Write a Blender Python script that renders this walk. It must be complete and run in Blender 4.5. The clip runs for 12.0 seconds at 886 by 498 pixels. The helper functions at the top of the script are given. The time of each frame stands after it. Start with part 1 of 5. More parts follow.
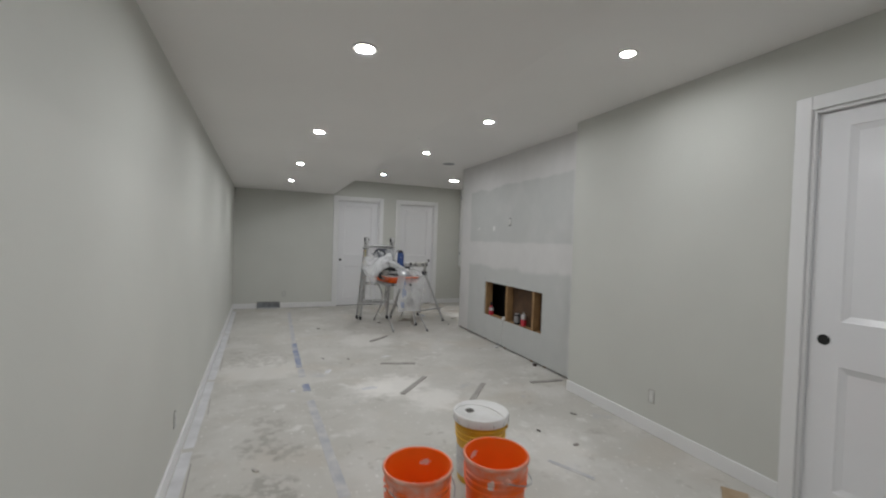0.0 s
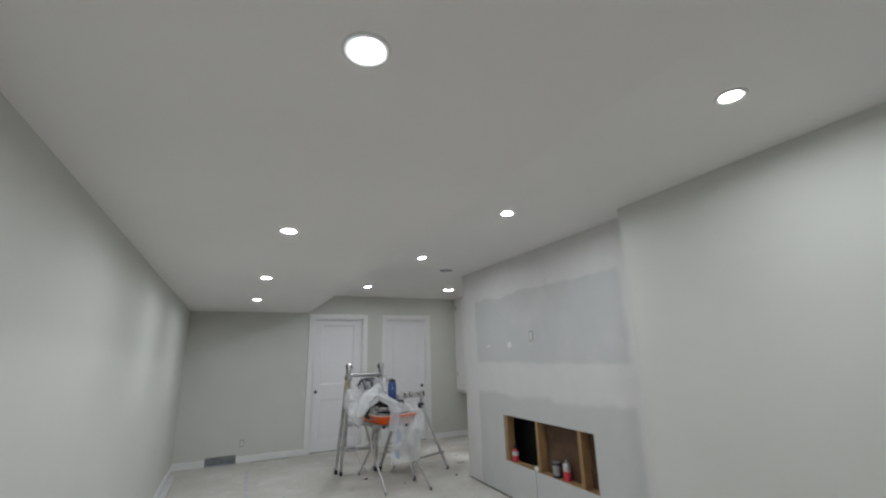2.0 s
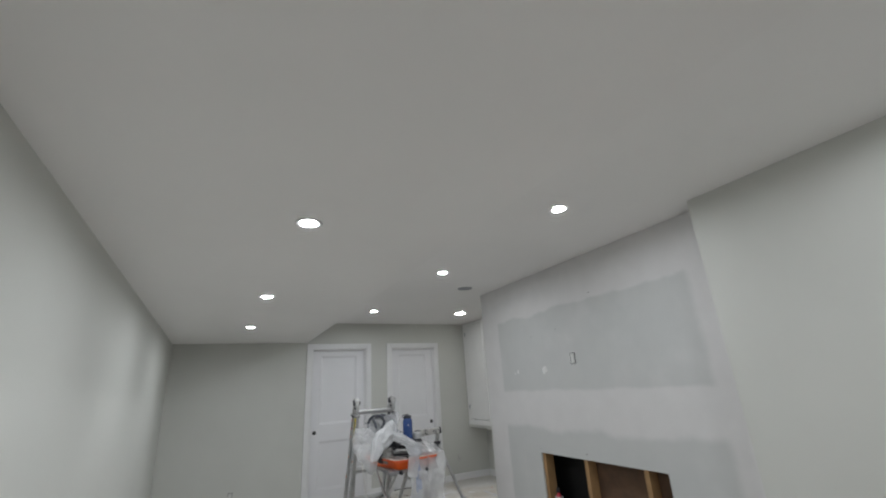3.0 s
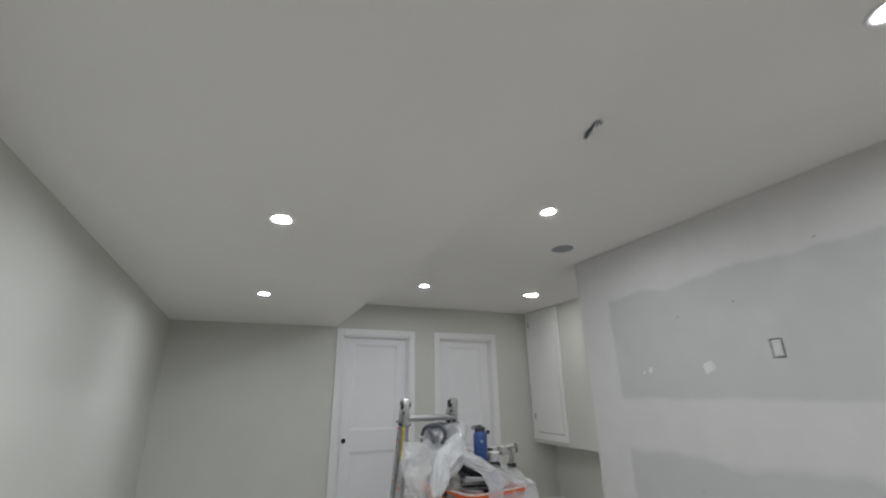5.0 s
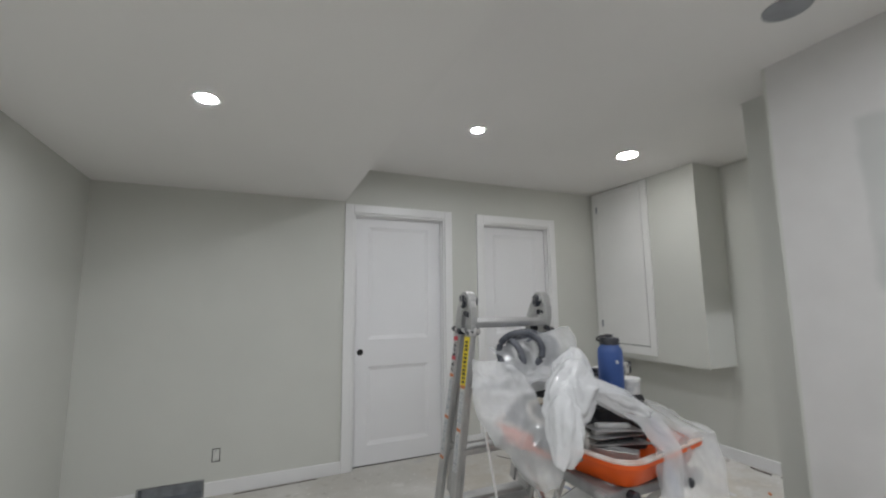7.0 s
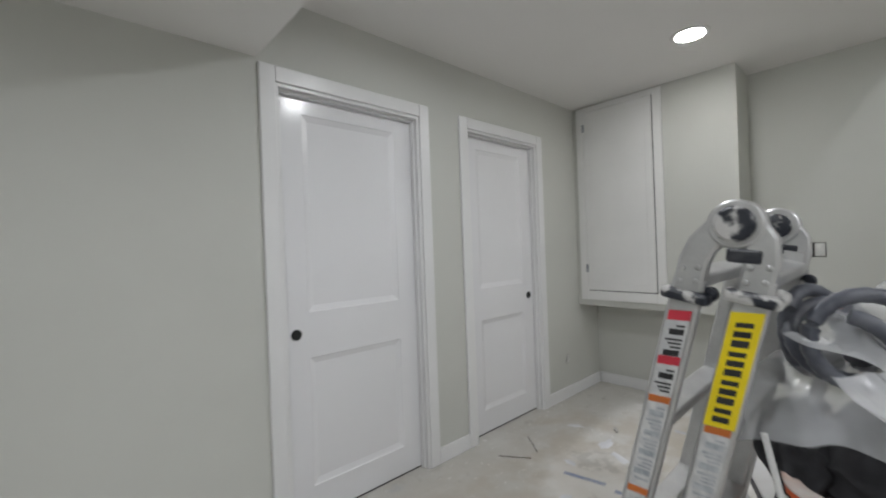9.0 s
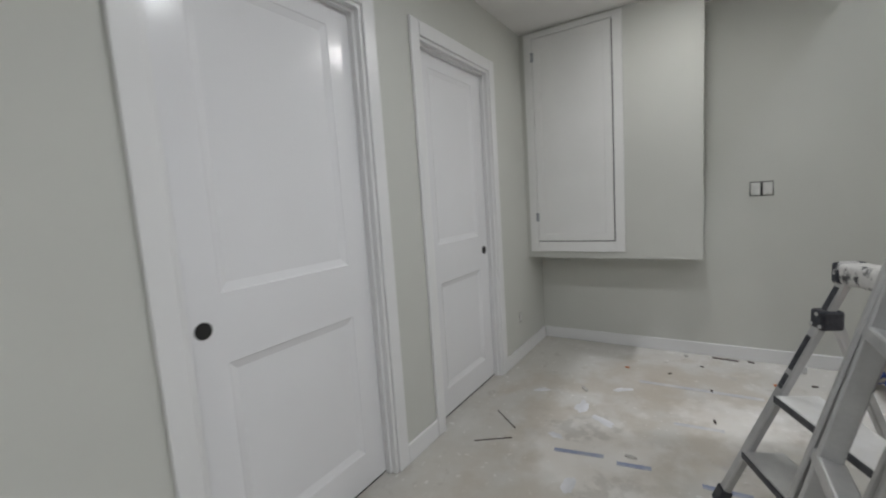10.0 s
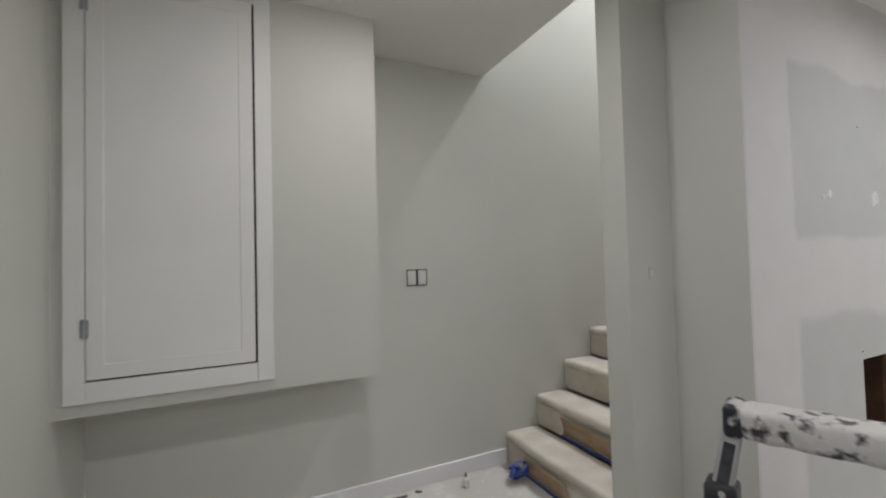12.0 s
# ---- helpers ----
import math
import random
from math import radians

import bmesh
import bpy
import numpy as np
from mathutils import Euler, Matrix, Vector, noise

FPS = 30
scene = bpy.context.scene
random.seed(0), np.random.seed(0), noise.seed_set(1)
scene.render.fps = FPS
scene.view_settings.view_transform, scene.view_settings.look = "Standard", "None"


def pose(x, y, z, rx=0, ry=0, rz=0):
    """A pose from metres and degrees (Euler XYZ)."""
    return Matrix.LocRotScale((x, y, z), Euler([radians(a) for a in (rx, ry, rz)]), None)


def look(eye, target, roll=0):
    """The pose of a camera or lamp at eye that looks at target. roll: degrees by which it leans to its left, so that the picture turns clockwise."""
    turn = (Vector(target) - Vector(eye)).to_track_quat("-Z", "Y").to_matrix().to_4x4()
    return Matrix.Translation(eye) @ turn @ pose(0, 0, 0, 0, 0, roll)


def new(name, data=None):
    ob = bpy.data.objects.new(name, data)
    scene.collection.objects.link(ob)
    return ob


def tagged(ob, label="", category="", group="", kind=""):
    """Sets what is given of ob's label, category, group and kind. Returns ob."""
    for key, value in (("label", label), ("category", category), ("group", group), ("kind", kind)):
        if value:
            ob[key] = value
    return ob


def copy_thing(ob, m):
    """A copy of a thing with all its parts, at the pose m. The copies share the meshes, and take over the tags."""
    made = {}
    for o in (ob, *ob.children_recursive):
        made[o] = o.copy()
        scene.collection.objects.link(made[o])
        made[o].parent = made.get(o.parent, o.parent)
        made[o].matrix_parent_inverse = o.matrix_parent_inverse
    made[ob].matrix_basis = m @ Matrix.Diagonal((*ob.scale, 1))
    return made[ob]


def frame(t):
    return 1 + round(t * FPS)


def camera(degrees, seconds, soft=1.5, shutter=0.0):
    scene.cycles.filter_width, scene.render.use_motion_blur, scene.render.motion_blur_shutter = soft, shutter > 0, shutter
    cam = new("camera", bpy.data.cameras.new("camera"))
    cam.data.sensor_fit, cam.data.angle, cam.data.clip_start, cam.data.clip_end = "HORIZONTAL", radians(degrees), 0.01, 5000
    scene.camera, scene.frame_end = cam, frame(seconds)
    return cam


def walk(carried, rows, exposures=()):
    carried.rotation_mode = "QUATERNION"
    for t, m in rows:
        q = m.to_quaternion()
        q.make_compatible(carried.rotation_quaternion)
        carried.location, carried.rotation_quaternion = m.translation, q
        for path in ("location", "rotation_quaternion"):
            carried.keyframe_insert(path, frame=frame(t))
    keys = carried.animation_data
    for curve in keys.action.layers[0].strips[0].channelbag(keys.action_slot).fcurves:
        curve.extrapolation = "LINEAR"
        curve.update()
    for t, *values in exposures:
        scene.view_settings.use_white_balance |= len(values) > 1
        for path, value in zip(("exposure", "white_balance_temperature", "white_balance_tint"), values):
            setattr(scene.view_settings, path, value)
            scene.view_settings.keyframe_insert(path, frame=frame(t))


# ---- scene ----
cam = camera(94.4, 12.0, soft=2.0, shutter=0.4)
PATH = [
    (0, (0.407, 0.82, 1.324), (1.177, 2.666, 1.284), 1.9),
    (0.5, (0.447, 1.023, 1.384), (1.15, 2.894, 1.445), -0.6),
    (1, (0.433, 1.267, 1.408), (1.242, 3.077, 1.672), -1.8),
    (1.5, (0.463, 1.499, 1.428), (1.405, 3.235, 1.742), -3.0),
    (2, (0.557, 1.802, 1.452), (1.393, 3.553, 1.941), -1.6),
    (2.5, (0.521, 2.061, 1.433), (1.367, 3.778, 2.012), 0.1),
    (3, (0.472, 2.425, 1.428), (1.351, 4.107, 2.058), -3.5),
    (3.2, (0.494, 2.578, 1.424), (1.395, 4.244, 2.065), -4.4),
    (4.8, (0.614, 3.747, 1.405), (1.425, 5.442, 2.092), -1.4),
    (5, (0.654, 3.897, 1.404), (1.421, 5.625, 2.057), -1.0),
    (5.5, (0.73, 4.261, 1.382), (1.486, 6.023, 1.953), -1.3),
    (6, (0.792, 4.699, 1.371), (1.598, 6.48, 1.794), -0.5),
    (6.5, (0.88, 5.093, 1.345), (1.665, 6.905, 1.663), 1.1),
    (7, (0.892, 5.47, 1.303), (1.681, 7.291, 1.557), -0.6),
    (7.2, (0.889, 5.636, 1.289), (1.724, 7.448, 1.432), -0.6),
    (8.8, (0.801, 6.843, 1.271), (2.034, 8.416, 1.22), -2.9),
    (9, (0.843, 7.019, 1.278), (2.197, 8.491, 1.275), -2.1),
    (9.4, (0.905, 7.258, 1.281), (2.399, 8.586, 1.219), -1.1),
    (9.5, (0.922, 7.344, 1.264), (2.448, 8.634, 1.181), -0.6),
    (10, (1.029, 7.663, 1.225), (2.698, 8.742, 1.002), -3.8),
    (10.5, (1.344, 7.931, 1.242), (3.26, 8.502, 1.186), -2.3),
    (11, (1.619, 8.124, 1.245), (3.614, 8.258, 1.215), -3.6),
    (11.5, (1.965, 8.215, 1.263), (3.887, 7.664, 1.28), -1.9),
    (12, (2.243, 8.218, 1.275), (4.055, 7.373, 1.331), -1.5),
]
LIGHT = [(0, -0.27, 6700, 10), (0.5, -0.23, 6520, 8), (2.5, -0.13, 6460, 9), (5.5, -0.03, 6550, 10), (7, 0.13, 6600, 10), (9, 0.21, 6580, 10), (10.5, 0.1, 6600, 10), (11, 0.12, 6750, 10), (12, 0.13, 6800, 12)]
walk(cam, [(t, look(*row)) for t, *row in PATH], LIGHT)

# ---- world ----
world = bpy.data.worlds.new("night")
world.use_nodes = True
world.node_tree.nodes["Background"].inputs[0].default_value = (0.55, 0.6, 0.7, 1)
world.node_tree.nodes["Background"].inputs[1].default_value = 0.02
scene.world = world

# room, in metres
XL, XR, XF, XS = -0.212, 2.937, 3.118, 4.458       # left wall, right wall, fireplace wall, stair wall
YB, YJ, YE, YW, YF = -1.2, 3.815, 6.595, 6.88, 8.86  # back wall, jog, chase end, stairwell edge, far wall
SKEW = 0.0246                                    # the long wall drifts by this much a metre
ZL, ZH, XD = 2.14, 2.435, 1.476                   # low ceiling, high ceiling, drop's edge
PX0, PX1, PY = 3.412, 3.535, 6.862               # stair partition
LOW = [(0.79, 1.03), (0.758, 2.606), (0.728, 4.172), (0.68, 5.725), (0.642, 7.31)]
HIGH = [(2.31, 1.05), (2.271, 2.624), (2.231, 4.193), (2.19, 5.75), (2.152, 7.775), (3.474, 7.753)]
LAMP, WELL = 565.0, 660.0                        # radiance of the lamps' diffusers

# ---- materials ----


def mat(name, base, rough=0.5, metal=0.0, vary=0.06, scale=3.0, fine=60.0, bump=0.1, second=None, amount=0.5, spec=0.5, sharp=0.15, bias=0.0, wear=0.08):
    """Paint, wood, metal or plastic: two scales of noise in colour and gloss, a fine relief."""
    m = bpy.data.materials.new(name)
    m.use_nodes = True
    nt = m.node_tree
    n, l = nt.nodes, nt.links
    b = n["Principled BSDF"]
    co = n.new("ShaderNodeTexCoord")
    big, small = n.new("ShaderNodeTexNoise"), n.new("ShaderNodeTexNoise")
    big.inputs["Scale"].default_value, small.inputs["Scale"].default_value = scale, fine
    big.inputs["Detail"].default_value, small.inputs["Detail"].default_value = 5, 4
    for t in (big, small):
        l.new(co.outputs["Object"], t.inputs["Vector"])
    ramp = n.new("ShaderNodeMapRange")
    ramp.inputs["From Min"].default_value, ramp.inputs["From Max"].default_value = 0.5 + bias - sharp, 0.5 + bias + sharp
    ramp.inputs["To Max"].default_value = amount if second else 1.0
    l.new(big.outputs["Fac"], ramp.inputs["Value"])
    mix = n.new("ShaderNodeMix")
    mix.data_type = "RGBA"
    lo = [c * (1 - vary) for c in base]
    hi = second if second else [min(1, c * (1 + vary)) for c in base]
    mix.inputs["A"].default_value, mix.inputs["B"].default_value = (*lo, 1), (*hi, 1)
    l.new(ramp.outputs["Result"], mix.inputs["Factor"])
    fine_mix = n.new("ShaderNodeMix")
    fine_mix.data_type, fine_mix.blend_type = "RGBA", "MULTIPLY"
    fine_mix.inputs["Factor"].default_value = vary
    l.new(mix.outputs["Result"], fine_mix.inputs["A"])
    l.new(small.outputs["Fac"], fine_mix.inputs["B"])
    l.new(fine_mix.outputs["Result"], b.inputs["Base Color"])
    rr = n.new("ShaderNodeMapRange")
    rr.inputs["To Min"].default_value, rr.inputs["To Max"].default_value = max(0.02, rough - wear), min(1, rough + wear)
    l.new(big.outputs["Fac"], rr.inputs["Value"])
    l.new(rr.outputs["Result"], b.inputs["Roughness"])
    b.inputs["Metallic"].default_value = metal
    b.inputs["Specular IOR Level"].default_value = spec
    if bump:
        bp = n.new("ShaderNodeBump")
        bp.inputs["Strength"].default_value, bp.inputs["Distance"].default_value = bump, 0.002
        l.new(small.outputs["Fac"], bp.inputs["Height"])
        l.new(bp.outputs["Normal"], b.inputs["Normal"])
    return m


def glow(name, colour, strength):
    m = bpy.data.materials.new(name)
    m.use_nodes = True
    b = m.node_tree.nodes["Principled BSDF"]
    b.inputs["Base Color"].default_value = (0.8, 0.8, 0.8, 1)
    b.inputs["Emission Color"].default_value, b.inputs["Emission Strength"].default_value = (*colour, 1), strength
    return m


WALL = mat("grey_wall_paint", (0.6, 0.605, 0.57), 0.6, spec=0.2, vary=0.025, scale=1.3, fine=160, bump=0.12)
CEIL = mat("white_ceiling_paint", (0.83, 0.815, 0.8), 0.75, vary=0.02, scale=0.9, fine=220, bump=0.1)
WHITE = mat("white_gloss_paint", (0.8, 0.8, 0.82), 0.2, vary=0.012, scale=2, fine=90, bump=0.03, wear=0.025)
TRIM = mat("white_trim_paint", (0.78, 0.78, 0.785), 0.3, vary=0.01, scale=4, fine=90, bump=0.03, wear=0.02)
# flat black for pieces that stand in for the shade in gaps
BLACK = mat("gap_shade_black", (0.012, 0.012, 0.012), 0.7, vary=0.2)
CARPET = mat("stair_covering", (0.6, 0.55, 0.47), 0.8, vary=0.1, scale=7, fine=120, bump=0.6, second=(0.7, 0.66, 0.58), amount=0.8)
KRAFT = mat("brown_kraft_paper", (0.4, 0.28, 0.17), 0.7, vary=0.12, scale=9, fine=70, bump=0.3, second=(0.48, 0.37, 0.26), amount=0.7)
ALU = mat("brushed_aluminium", (0.56, 0.56, 0.57), 0.38, 0.75, vary=0.12, scale=9, fine=150, bump=0.1, second=(0.72, 0.72, 0.71), amount=0.6)
GREYMETAL = mat("grey_painted_steel", (0.3, 0.3, 0.31), 0.45, 0.3, vary=0.15, scale=10, second=(0.5, 0.5, 0.49), amount=0.6)
GALV = mat("galvanised_sheet", (0.42, 0.44, 0.47), 0.45, 0.6, vary=0.15, scale=14)
DARK = mat("dark_plastic", (0.02, 0.023, 0.035), 0.4, vary=0.2, scale=25, second=(0.12, 0.12, 0.13), amount=0.3, sharp=0.08)
ORANGE = mat("orange_plastic", (0.92, 0.12, 0.008), 0.38, vary=0.08, scale=8, fine=40, bump=0.05, second=(0.8, 0.15, 0.03), amount=0.5, sharp=0.1)
DUSTY_ORANGE = mat("dusty_orange_plastic", (0.9, 0.13, 0.012), 0.48, vary=0.1, scale=9, fine=40, second=(0.76, 0.46, 0.36), amount=0.9, sharp=0.16)
RIM = mat("plaster_dusted_rim", (0.74, 0.52, 0.44), 0.6, vary=0.1, scale=14, fine=60, second=(0.76, 0.71, 0.67), amount=0.95, sharp=0.16)
YELLOW = mat("yellow_plastic", (0.72, 0.42, 0.03), 0.4, vary=0.08, scale=8)
LABEL_YELLOW = mat("yellow_sticker", (0.85, 0.66, 0.01), 0.35, vary=0.05, scale=20)
LIDWHITE = mat("white_plastic", (0.78, 0.78, 0.78), 0.38, vary=0.04, scale=12, second=(0.66, 0.65, 0.62), amount=0.6)
STICKER = mat("white_sticker", (0.72, 0.72, 0.72), 0.4, vary=0.1, scale=40, second=(0.45, 0.46, 0.48), amount=0.6, sharp=0.08)
RED = mat("red_paint", (0.56, 0.035, 0.06), 0.35, vary=0.08, scale=15)
RUST = mat("orange_sticker", (0.55, 0.15, 0.03), 0.4, vary=0.08, scale=15)
PANEL = mat("white_panel_paint", (0.78, 0.78, 0.77), 0.45, vary=0.02, scale=3, fine=90, bump=0.04, spec=0.35)
INK = mat("black_ink", (0.02, 0.02, 0.022), 0.5, vary=0.2, scale=30)
PALEINK = mat("pale_print", (0.4, 0.43, 0.48), 0.5, vary=0.15, scale=60, second=(0.56, 0.58, 0.6), amount=0.8)
BLUE = mat("blue_enamel", (0.035, 0.085, 0.27), 0.38, vary=0.06, scale=12)
BLUETAPE = mat("blue_tape", (0.035, 0.075, 0.3), 0.5, vary=0.15, scale=30, bump=0.3)
OLDTAPE = mat("faded_blue_tape", (0.27, 0.31, 0.46), 0.65, vary=0.12, scale=6, fine=50, second=(0.5, 0.5, 0.52), amount=0.95, sharp=0.12, bias=0.05)
FAINTTAPE = mat("dusty_tape", (0.46, 0.47, 0.51), 0.7, vary=0.1, scale=9, fine=50, second=(0.58, 0.57, 0.56), amount=1.0)
WOOD = mat("pine_stud", (0.34, 0.2, 0.09), 0.7, vary=0.15, scale=7, fine=50, bump=0.3)
BOARD = mat("brown_board", (0.1, 0.055, 0.03), 0.8, vary=0.2, scale=9, fine=50, bump=0.3)
LATH = mat("grey_wood_offcut", (0.36, 0.34, 0.32), 0.75, vary=0.15, scale=9)
PAINTED = mat("paint_splattered_plastic", (0.05, 0.05, 0.055), 0.5, vary=0.2, scale=30, fine=80, bump=0.5, second=(0.66, 0.65, 0.63), amount=1.0, sharp=0.05, bias=-0.07)
KNOB = mat("spattered_black_plastic", (0.018, 0.022, 0.035), 0.4, vary=0.2, scale=27, fine=80, bump=0.3, second=(0.62, 0.61, 0.6), amount=0.9, sharp=0.04, bias=0.05)
DUSTCLOTH = mat("dusty_grey_cloth", (0.3, 0.29, 0.28), 0.85, vary=0.15, scale=14, fine=90, bump=0.4, second=(0.46, 0.44, 0.41), amount=0.8)
HOSE = mat("grey_hose", (0.06, 0.066, 0.088), 0.42, vary=0.15, scale=20, second=(0.2, 0.21, 0.24), amount=0.55)
CHIP = mat("plaster_chips", (0.5, 0.48, 0.45), 0.8, vary=0.2, scale=30)
SCRAP = mat("dark_scraps", (0.1, 0.08, 0.07), 0.8, vary=0.3, scale=40)
RIMDUST = mat("white_dusty_film", (0.6, 0.6, 0.61), 0.5, vary=0.06, scale=7, fine=60, second=(0.72, 0.72, 0.74), amount=0.9)
SPEAKER = mat("flat_mid_grey", (0.3, 0.31, 0.33), 0.6, vary=0.06, scale=15)
DEVICE = mat("pale_device", (0.66, 0.66, 0.64), 0.45, vary=0.05, scale=30)
CLOTH = mat("dark_cloth", (0.03, 0.03, 0.034), 0.85, vary=0.2, scale=30, bump=0.5)
LED = glow("lamp_diffuser", (0.95, 0.985, 1.03), LAMP)
SOFT_LED = glow("dimmer_lamp_diffuser", (0.98, 0.985, 0.99), LAMP * 0.165)
WELL_LED = glow("stair_lamp_diffuser", (0.93, 0.97, 1.06), WELL)


def film(name, colour, alpha, rough=0.28):
    """Thin plastic film with cloudy, dusty patches."""
    m = mat(name, colour, rough, vary=0.06, scale=9, fine=60, bump=0.3)
    n, l = m.node_tree.nodes, m.node_tree.links
    co, noise_tex, rng = n.new("ShaderNodeTexCoord"), n.new("ShaderNodeTexNoise"), n.new("ShaderNodeMapRange")
    noise_tex.inputs["Scale"].default_value = 11
    rng.inputs["From Min"].default_value, rng.inputs["From Max"].default_value = 0.3, 0.7
    rng.inputs["To Min"].default_value, rng.inputs["To Max"].default_value = max(0, alpha - 0.05), min(1, alpha + 0.05)
    l.new(co.outputs["Object"], noise_tex.inputs["Vector"])
    l.new(noise_tex.outputs["Fac"], rng.inputs["Value"])
    l.new(rng.outputs["Result"], n["Principled BSDF"].inputs["Alpha"])
    return m


FILM = film("clear_plastic_film", (0.78, 0.785, 0.8), 0.46, 0.2)
THINFILM = film("thin_plastic_film", (0.78, 0.79, 0.81), 0.4, 0.18)
BAGFILM = film("white_plastic_bag", (0.84, 0.85, 0.87), 0.64, 0.25)
BANDFILM = film("blue_printed_band", (0.42, 0.49, 0.7), 0.45)


class Graph:
    """A short way to write masks over a surface's own metres."""

    def __init__(self, m):
        self.n, self.l = m.node_tree.nodes, m.node_tree.links
        co, sep = self.n.new("ShaderNodeTexCoord"), self.n.new("ShaderNodeSeparateXYZ")
        self.co = co.outputs["Object"]
        self.l.new(self.co, sep.inputs[0])
        self.x, self.y, self.z = sep.outputs

    def noise(self, scale, detail=4.0, offset=0.0):
        t = self.n.new("ShaderNodeTexNoise")
        t.inputs["Scale"].default_value, t.inputs["Detail"].default_value = scale, detail
        v = self.n.new("ShaderNodeVectorMath")
        v.inputs[1].default_value = (offset, offset * 0.7, 0)
        self.l.new(self.co, v.inputs[0])
        self.l.new(v.outputs[0], t.inputs["Vector"])
        return t.outputs["Fac"]

    def op(self, kind, a, b=0.0):
        t = self.n.new("ShaderNodeMath")
        t.operation = kind
        for i, s in enumerate((a, b)):
            if isinstance(s, (int, float)):
                t.inputs[i].default_value = s
            else:
                self.l.new(s, t.inputs[i])
        return t.outputs[0]

    def step(self, v, lo, hi):
        t = self.n.new("ShaderNodeMapRange")
        t.interpolation_type = "SMOOTHSTEP"
        t.inputs["From Min"].default_value, t.inputs["From Max"].default_value = lo, hi
        self.l.new(v, t.inputs["Value"])
        return t.outputs["Result"]

    def wavy(self, v, amount, scale, offset=0.0):
        return self.op("ADD", v, self.op("MULTIPLY", self.op("SUBTRACT", self.noise(scale, 5, offset), 0.5), amount))

    def mix(self, f, a, b):
        t = self.n.new("ShaderNodeMix")
        t.data_type = "RGBA"
        self.l.new(f, t.inputs["Factor"])
        for k, s in (("A", a), ("B", b)):
            if isinstance(s, tuple):
                t.inputs[k].default_value = (*s, 1)
            else:
                self.l.new(s, t.inputs[k])
        return t.outputs["Result"]

    def spot(self, x, y, r, soft=0.3):
        """1 inside a ragged patch round a place on the floor."""
        dx, dy = self.op("SUBTRACT", self.x, x), self.op("SUBTRACT", self.y, y)
        d = self.op("SQRT", self.op("ADD", self.op("MULTIPLY", dx, dx), self.op("MULTIPLY", dy, dy)))
        return self.step(self.wavy(self.wavy(d, 0.9 * r + 0.25, 3.2, x), 0.35, 11, x + 3), r + soft * 0.6, r - soft * 0.2)


def drywall_material():
    m = mat("drywall_and_compound", (0.55, 0.55, 0.54), 0.75, vary=0.03, scale=2, fine=180, bump=0.1)
    g = Graph(m)
    z1, z2, z3 = g.wavy(g.z, 0.16, 2.2, 3), g.wavy(g.z, 0.05, 5, 1), g.wavy(g.z, 0.14, 3.2, 7)
    y1 = g.wavy(g.y, 0.05, 6, 5)
    side = g.op("MULTIPLY", g.step(y1, 6.3, 6.26), g.step(y1, 4.0, 4.07))
    upper = g.op("MULTIPLY", g.step(z2, 1.31, 1.35), g.step(z1, 2.075, 2.03))
    lower = g.step(z3, 1.035, 0.97)
    paper = g.op("MULTIPLY", g.op("MAXIMUM", upper, lower), side)
    smear = g.op("MULTIPLY", g.step(g.noise(2.4, 6, 2), 0.5, 0.75), 0.35)
    paper = g.op("SUBTRACT", paper, smear)
    grain = g.noise(7, 5, 9)
    white = g.mix(grain, (0.6, 0.59, 0.585), (0.67, 0.66, 0.655))
    grey = g.mix(grain, (0.5, 0.51, 0.505), (0.55, 0.555, 0.545))
    g.l.new(g.mix(paper, white, grey), g.n["Principled BSDF"].inputs["Base Color"])
    return m


